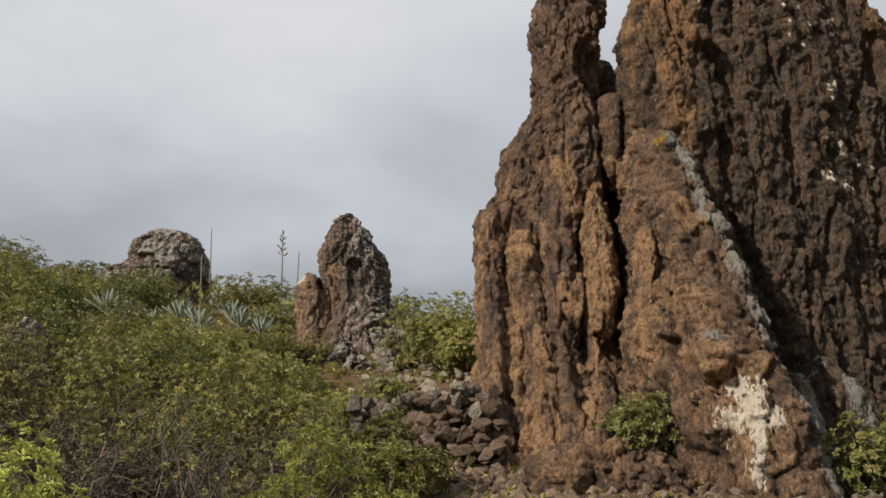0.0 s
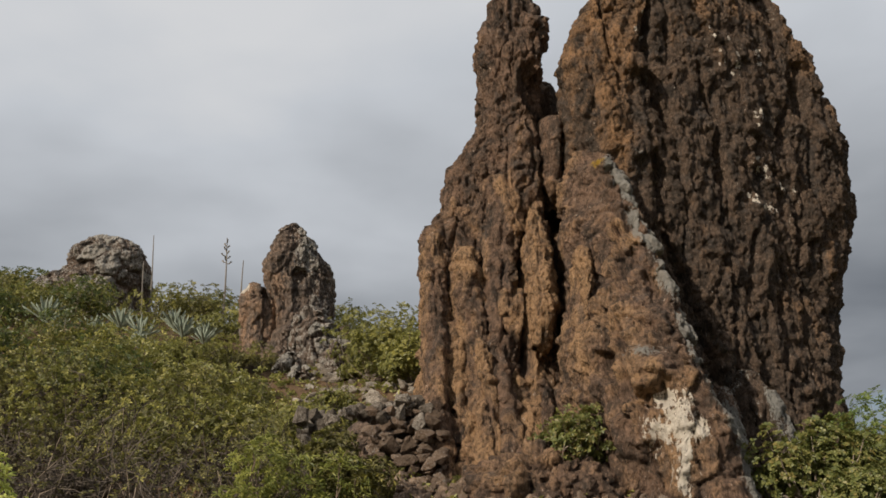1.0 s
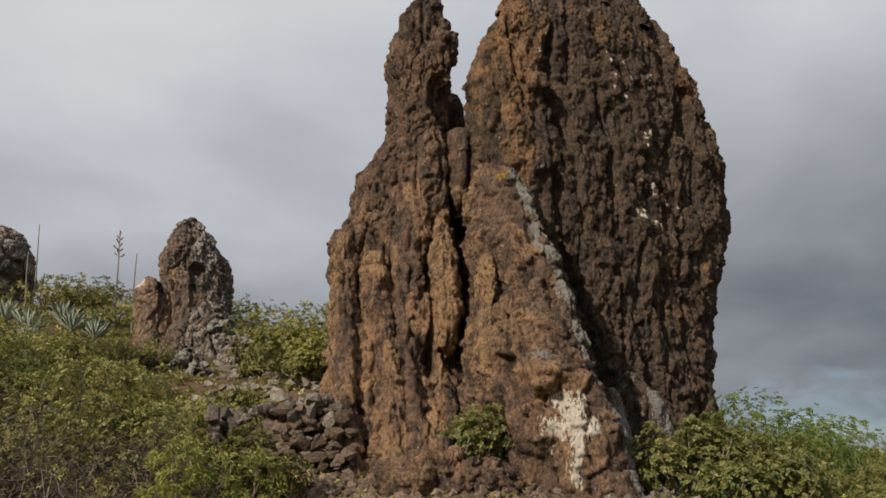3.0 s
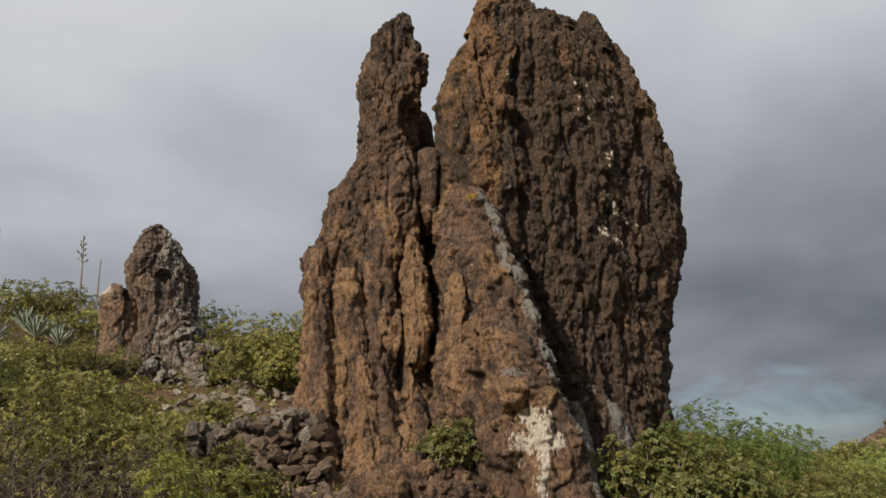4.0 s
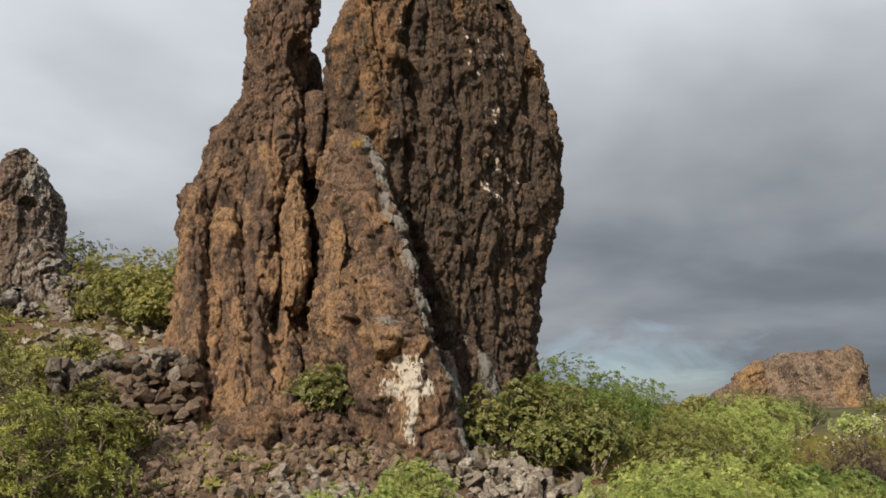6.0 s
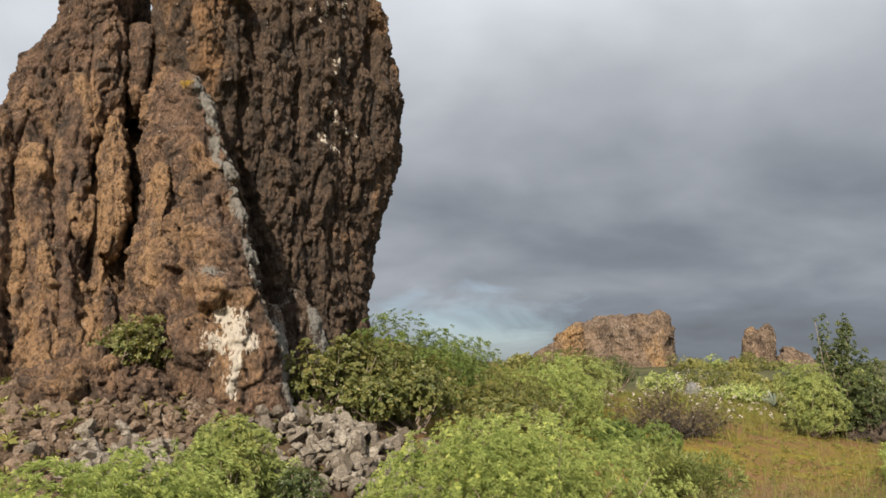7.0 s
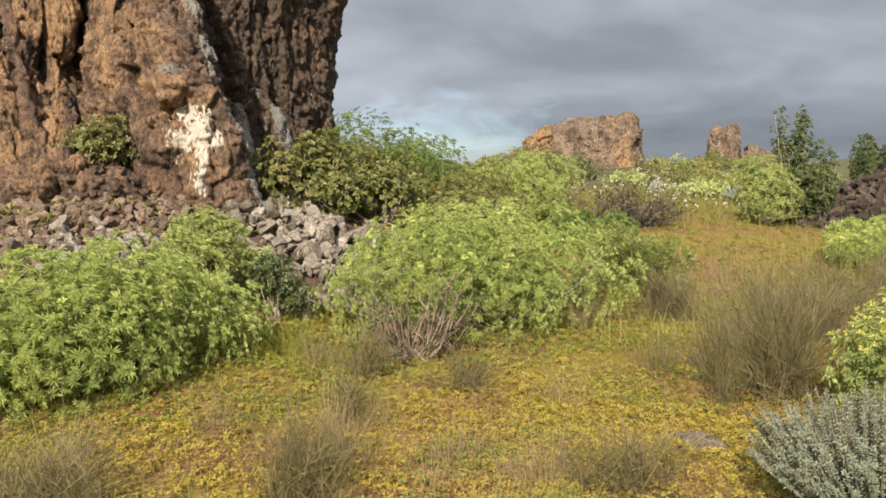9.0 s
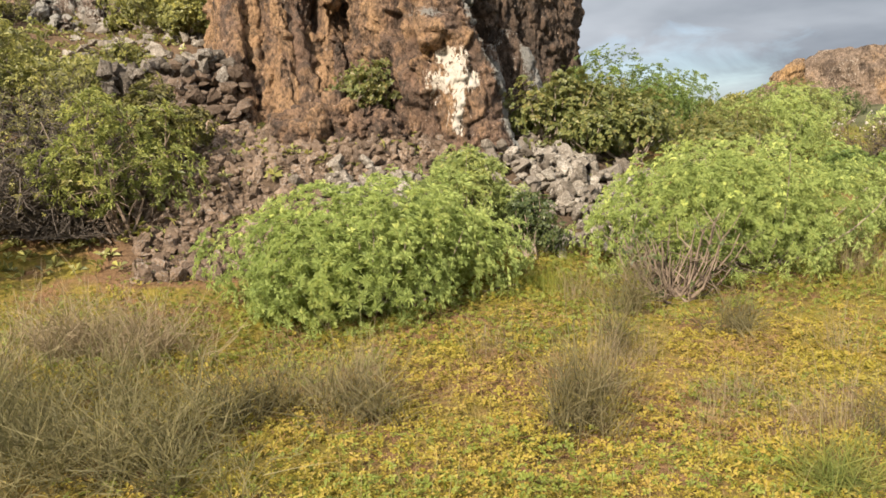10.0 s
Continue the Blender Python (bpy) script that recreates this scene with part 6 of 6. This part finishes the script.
def all_grass():
    rng = np.random.default_rng(900)
    dry = "dry brown grass tuft in the clearing"
    wispy("tall olive-brown bush of fine upright stems beside the path", (5.3, 2.35), 0.60, 1.1, 380, 901, L_OLIVE)
    wispy("grey-brown bush of fine dry stems beside the path", (7.15, 4.95), 0.34, 0.62, 260, 902, L_BROWN)
    wispy("grey-brown bush of fine dry stems beside the path", (6.5, 3.1), 0.45, 0.8, 300, 903, L_OLIVE)
    wispy("grey-brown bush of fine dry stems beside the path", (7.4, 3.3), 0.5, 0.7, 260, 904, L_BROWN)
    for k, (x, y, r, h) in enumerate(((8.6, 3.5, 0.65, 0.6), (9.7, 4.3, 0.7, 0.55), (10.7, 4.7, 0.7, 0.55), (11.6, 4.6, 0.7, 0.55), (8.3, 4.5, 0.55, 0.45), (9.1, 2.8, 0.7, 0.6), (10.2, 3.6, 0.7, 0.55), (12.2, 5.0, 0.6, 0.5))):
        wispy("low grey-brown bush of fine dry stems in the meadow", (x, y), r, h, 150, 930 + k, (L_OLIVE, L_BROWN)[k % 2])
    wispy("pale grey dry grass clump at the edge of the clearing", (-1.15, 4.8), 0.5, 0.55, 260, 905, L_STRAW)
    wispy("pale grey dry grass clump at the edge of the clearing", (-0.6, 4.6), 0.35, 0.45, 160, 906, L_STRAW)
    wispy("low grey-green shrub of fine stems in the clearing", (2.37, 1.5), 0.3, 0.16, 110, 907, L_MEADOW)
    for k, (x, y, r, h) in enumerate(((0.58, 3.1, 0.26, 0.42), (1.72, 2.45, 0.2, 0.5), (2.48, 3.6, 0.16, 0.45), (1.9, 2.9, 0.18, 0.5), (3.0, 1.75, 0.28, 0.35), (-0.19, 3.15, 0.3, 0.4))):
        wispy("thin brown dry stems standing in the herbs", (x, y), r, 0.85 * h, 40, 940 + k, L_OLIVE)
    for k, (x, y) in enumerate(((12.0, 9.3), (12.5, 9.6), (12.9, 9.9), (12.2, 8.9), (13.6, 9.4), (10.6, 9.5), (10.2, 10.0), (13.9, 11.6), (16.0, 13.8), (17.2, 14.2), (18.4, 14.6))):
        white_flowers((x, y), 980 + k)
    for k, (x, y, r, h, n, m) in enumerate((
            (-0.75, 3.75, 0.45, 0.5, 900, 1), (-1.15, 3.3, 0.45, 0.45, 900, 1), (-0.8, 2.7, 0.45, 0.45, 800, 1), (-0.34, 3.0, 0.42, 0.45, 900, 1), (-0.45, 2.5, 0.4, 0.42, 900, 1), (-1.2, 2.9, 0.45, 0.5, 900, 1), (0.05, 3.35, 0.25, 0.4, 260, 1),
            (0.58, 3.6, 0.32, 0.5, 320, 0), (2.0, 2.95, 0.22, 0.55, 240, 0), (2.46, 3.5, 0.26, 0.5, 220, 0), (1.7, 3.9, 0.2, 0.4, 110, 0), 
            (2.6, 2.5, 0.35, 0.4, 240, 0), (2.9, 2.1, 0.35, 0.4, 260, 0), (3.5, 3.75, 0.2, 0.3, 70, 1), (4.0, 3.2, 0.16, 0.45, 90, 0), (3.3, 1.7, 0.4, 0.4, 320, 1),
            (2.85, 4.9, 0.18, 0.5, 130, 0), (5.9, 4.9, 0.3, 0.55, 240, 0), (6.4, 3.5, 0.35, 0.6, 260, 1), (7.6, 2.9, 0.7, 0.5, 600, 1), (8.8, 3.0, 0.8, 0.5, 700, 1), (7.4, 4.2, 0.8, 0.45, 450, 0),
            (9.4, 4.1, 0.9, 0.5, 700, 1), (8.6, 5.3, 0.7, 0.4, 420, 0), (10.2, 6.4, 0.9, 0.4, 500, 0), (6.8, 4.9, 0.25, 0.55, 160, 1), (-1.7, 3.9, 0.45, 0.55, 500, 1), (-1.6, 3.0, 0.4, 0.5, 400, 1),
            (5.6, 3.3, 0.35, 0.6, 420, 1), (6.0, 2.6, 0.4, 0.6, 420, 1), (-1.35, 3.6, 0.45, 0.5, 100, 1), (0.6, 3.0, 0.36, 0.42, 100, 1), (1.67, 2.5, 0.3, 0.5, 100, 1), (3.05, 4.45, 0.2, 0.5, 100, 1))):
        if m and x < 4.2:
            wispy("low olive-brown tussock of fine dry stems in the clearing", (x, y), r, h * 0.95, 130 if x < 0 else 70, 910 + k, L_TUSSOCK if x < 0 else L_OLIVE)
            continue
        tuft("dry_grass_tuft", ("pale dry grass tuft in the clearing", "dark brown withered grass tuft in the clearing")[m], (x, y), r, h, n, (L_STRAW, L_BROWN)[m], 910 + k)
    for k, (x, y, r, h, n) in enumerate(((7.9, 4.7, 0.2, 0.3, 160), (8.9, 4.0, 0.25, 0.4, 200), (2.75, 5.15, 0.25, 0.5, 260), (7.1, 5.6, 0.3, 0.45, 300))):
        tuft("green_grass_tuft", "fresh green grass tuft", (x, y), r, h, n, L_HERB_GREEN, 950 + k, group="green grass tufts")

    # creeping herbs over the clearing, mounded in small cushions
    def carpet(name, label, mat, n, x0, x1, y0, y1, mask, seed, spec, s0=0.7, s1=1.3, mound=0.05):
        r = np.random.default_rng(seed)
        x, y = r.uniform(x0, x1, n), r.uniform(y0, y1, n)
        q = np.stack([x, y, np.zeros(n)], 1)
        keep = mask(x, y, q) > r.random(n)
        x, y, q = x[keep], y[keep], q[keep]
        cushion = np.clip(0.5 + 0.9 * vnoise(q * 5.0, seed) + 0.5 * vnoise(q * 11.0, seed + 1), 0, 1.4)
        pos = np.stack([x, y, ground_z(x, y) + mound * cushion * r.uniform(0.2, 1.0, len(x))], 1)
        ax = np.tile(np.array((0, 0, 1.0)), (len(x), 1))
        temps = [rosette(r, *spec) for _ in range(5)]
        V, F = scatter(temps, pos, rand_frames(r, ax, 0.5), r.uniform(s0, s1, len(x)), r)
        return tagged(new(name, mesh_from(name, V, F, mat)), label, "ground cover", kind="stuff")

    edge = lambda x, y: sstep(-0.6, 1.2, y + 0.3 * np.sin(x * 1.7)) * sstep(-4.8, -3.0, x)
    near = lambda x, y, q: np.clip(0.62 + 1.1 * vnoise(q * 0.9, 31) + 0.8 * vnoise(q * 2.7, 33), 0.10, 1) * (1 - 0.7 * sstep(4.3, 4.8, y + 0.2 * x * (x < 0))) * edge(x, y) * (1 - sstep(8.0, 10.5, x)) * (1 - 0.5 * sstep(6, 9, x))
    carpet("creeping_herbs", "carpet of yellow and orange creeping herbs", L_HERB, 112000, -4.5, 10.5, -0.6, 6.2, near, 960, (4, 0.024, 0.015, 0.35), 0.6, 1.4, 0.055)
    fringe = lambda x, y, q: np.clip(0.9 * sstep(3.8, 4.4, y + 0.2 * x * (x < 0)) * (1 - sstep(5.2, 6.6, y)) + 0.75 * (1 - sstep(2.2, 3.2, y)) * (1 - sstep(1.2, 2.6, x)) * sstep(-0.2, 0.3, vnoise(q * 1.6, 36) + 0.4) + 0.75 * sstep(0.10, 0.55, vnoise(q * 1.5, 37)), 0, 1) * edge(x, y)
    carpet("green_herbs", "bright green low herbs under the bushes", L_HERB_GREEN, 80000, -5.0, 8.5, -0.6, 6.8, fringe, 961, (5, 0.023, 0.0145, 0.4), 0.6, 1.3, 0.08)
    rust = lambda x, y, q: np.clip(1.3 * sstep(0.05, 0.5, vnoise(q * 1.2, 47) + 0.35 * vnoise(q * 3.1, 48)), 0, 1) * edge(x, y) * (1 - sstep(4.2, 5.0, y))
    carpet("withered_herbs", "reddish-brown withered herbs between the green ones", L_RUST, 46000, -4.5, 9.5, -0.6, 5.2, rust, 967, (5, 0.026, 0.008, 0.6), 0.6, 1.5, 0.06)
    far = lambda x, y, q: np.clip(0.6 + 0.6 * vnoise(q * 0.35, 41), 0.1, 1)
    carpet("meadow_herbs", "yellow-green meadow herbs beside the path", L_MEADOW, 22000, 6.0, 30.0, 1.5, 20.0, far, 962, (5, 0.07, 0.026, 0.6), 0.7, 1.5)
    carpet("hill_herbs", "low dry herbs between the shrubs", L_SHRUB, 16000, -14.0, 7.0, 6.5, 24.0, far, 963, (5, 0.10, 0.045, 0.5), 0.7, 1.4)
    r = np.random.default_rng(965)
    n = 34000
    x, y = 5.5 + 24 * r.random(n) ** 1.5, r.uniform(1.0, 20.0, n)
    ok = (far(x, y, np.stack([x, y, np.zeros(n)], 1)) > r.random(n)) & (y < 4 + 0.75 * x)
    x, y = x[ok], y[ok]
    V, F = blades(r, np.stack([x, y, ground_z(x, y) - 0.01], 1), r.uniform(0.10, 0.34, len(x)), 1.2, 0.009)
    tagged(new("meadow_grass", mesh_from("meadow_grass", V, F, L_MEADOW)), "khaki meadow grass beside the path", "grass", kind="stuff")
    r = np.random.default_rng(964)
    n = 14000
    x, y = r.uniform(-3.5, 12, n), r.uniform(0.9, 6.0, n)
    V, F = blades(r, np.stack([x, y, ground_z(x, y) - 0.01], 1), r.uniform(0.06, 0.22, n), 1.6, 0.0022)
    tagged(new("thin_grass", mesh_from("thin_grass", V, F, L_DRYGRASS)), "thin scattered dry grass blades", "grass", kind="stuff")


all_grass()


def agaves():
    rng = np.random.default_rng(700)

    def blade_mesh():
        # one thick channelled leaf along +x, 1 long
        vs, fs = [], []
        for t, w in ((0.0, 0.05), (0.15, 0.06), (0.4, 0.075), (0.7, 0.055), (0.9, 0.022)):
            dz = 0.10 * t - 0.12 * t * t
            vs += [(t, -w, dz + 0.02), (t, 0, dz - 0.015), (t, w, dz + 0.02), (t, 0, dz - 0.04)]
        vs.append((1.0, 0, 0.0))
        for r in range(4):
            q = r * 4
            for i in range(4):
                j = (i + 1) % 4
                fs += [(q + i, q + j, q + 4 + j), (q + i, q + 4 + j, q + 4 + i)]
        for i in range(4):
            fs.append((16 + i, 16 + (i + 1) % 4, 20))
        return mesh_from("leaf", np.array(vs), np.array(fs), L_AGAVE)

    blade = blade_mesh()
    for k, (x, y, s) in enumerate(((-8.05, 17.9, 0.8), (-6.2, 18.7, 0.8), (-6.95, 19.4, 0.7), (-5.6, 19.9, 0.7), (-5.2, 20.5, 0.65), (-6.1, 20.8, 0.7), (-5.0, 19.6, 0.6), (-7.4, 17.2, 0.55), (-7.2, 18.4, 0.6), (-5.9, 17.8, 0.5), (24.0, 16.9, 0.7), (26.5, 20.5, 0.6))):
        z = float(ground_z(x, y)) + (0.35 if x < -7.3 else 0.08 if x < 0 else 0.0)
        g = thing("agave", (x, y, z), "grey-green agave rosette with pointed leaves", "plant", "agaves")
        for j in range(24):
            el = 0.45 + 0.95 * j / 24 + rng.uniform(-0.1, 0.1)
            ob = part("leaf", blade, g)
            ln = 0.78 * s * rng.uniform(0.8, 1.1)
            ob.matrix_local = Matrix.LocRotScale((0, 0, 0), Euler((0, -el, 2.399963 * j)), (ln, ln, ln))
    for k, (x, y, ztop, arms) in enumerate(((-5.18, 21.9, 8.25, True), (-7.95, 24.1, 9.0, False), (-7.82, 23.1, 7.9, False), (-4.68, 21.9, 7.6, False), (-7.45, 23.3, 7.35, False))):
        z = float(ground_z(x, y))
        g = thing("agave_stalk", (x, y, z), "tall dry flower stalk of an agave", "plant", "agave stalks")
        h = ztop - z
        t = np.linspace(0, 1, 6)
        p = np.stack([0.03 * np.sin(t * 3 + k), 0.03 * np.cos(t * 2), t * h], 1)[None]
        V, F = tubes(p, 0.034, 0.012, 6)
        part("stem", mesh_from("stem", V, F, M_STALK), g)
        if arms:
            ps = []
            for j in range(12):
                zz = h * (0.72 + 0.26 * j / 12)
                a = 2.4 * j
                ln = 0.15 * (1.1 - j / 14)
                ps.append([(0, 0, zz), (math.cos(a) * ln * 0.6, math.sin(a) * ln * 0.6, zz + 0.02), (math.cos(a) * ln, math.sin(a) * ln, zz + 0.08)])
            for q in ps:
                V, F = tubes(np.array([q]), 0.010, 0.026, 5)
                part("flower_arm", mesh_from("flower_arm", V, F, M_STALK), g)


agaves()
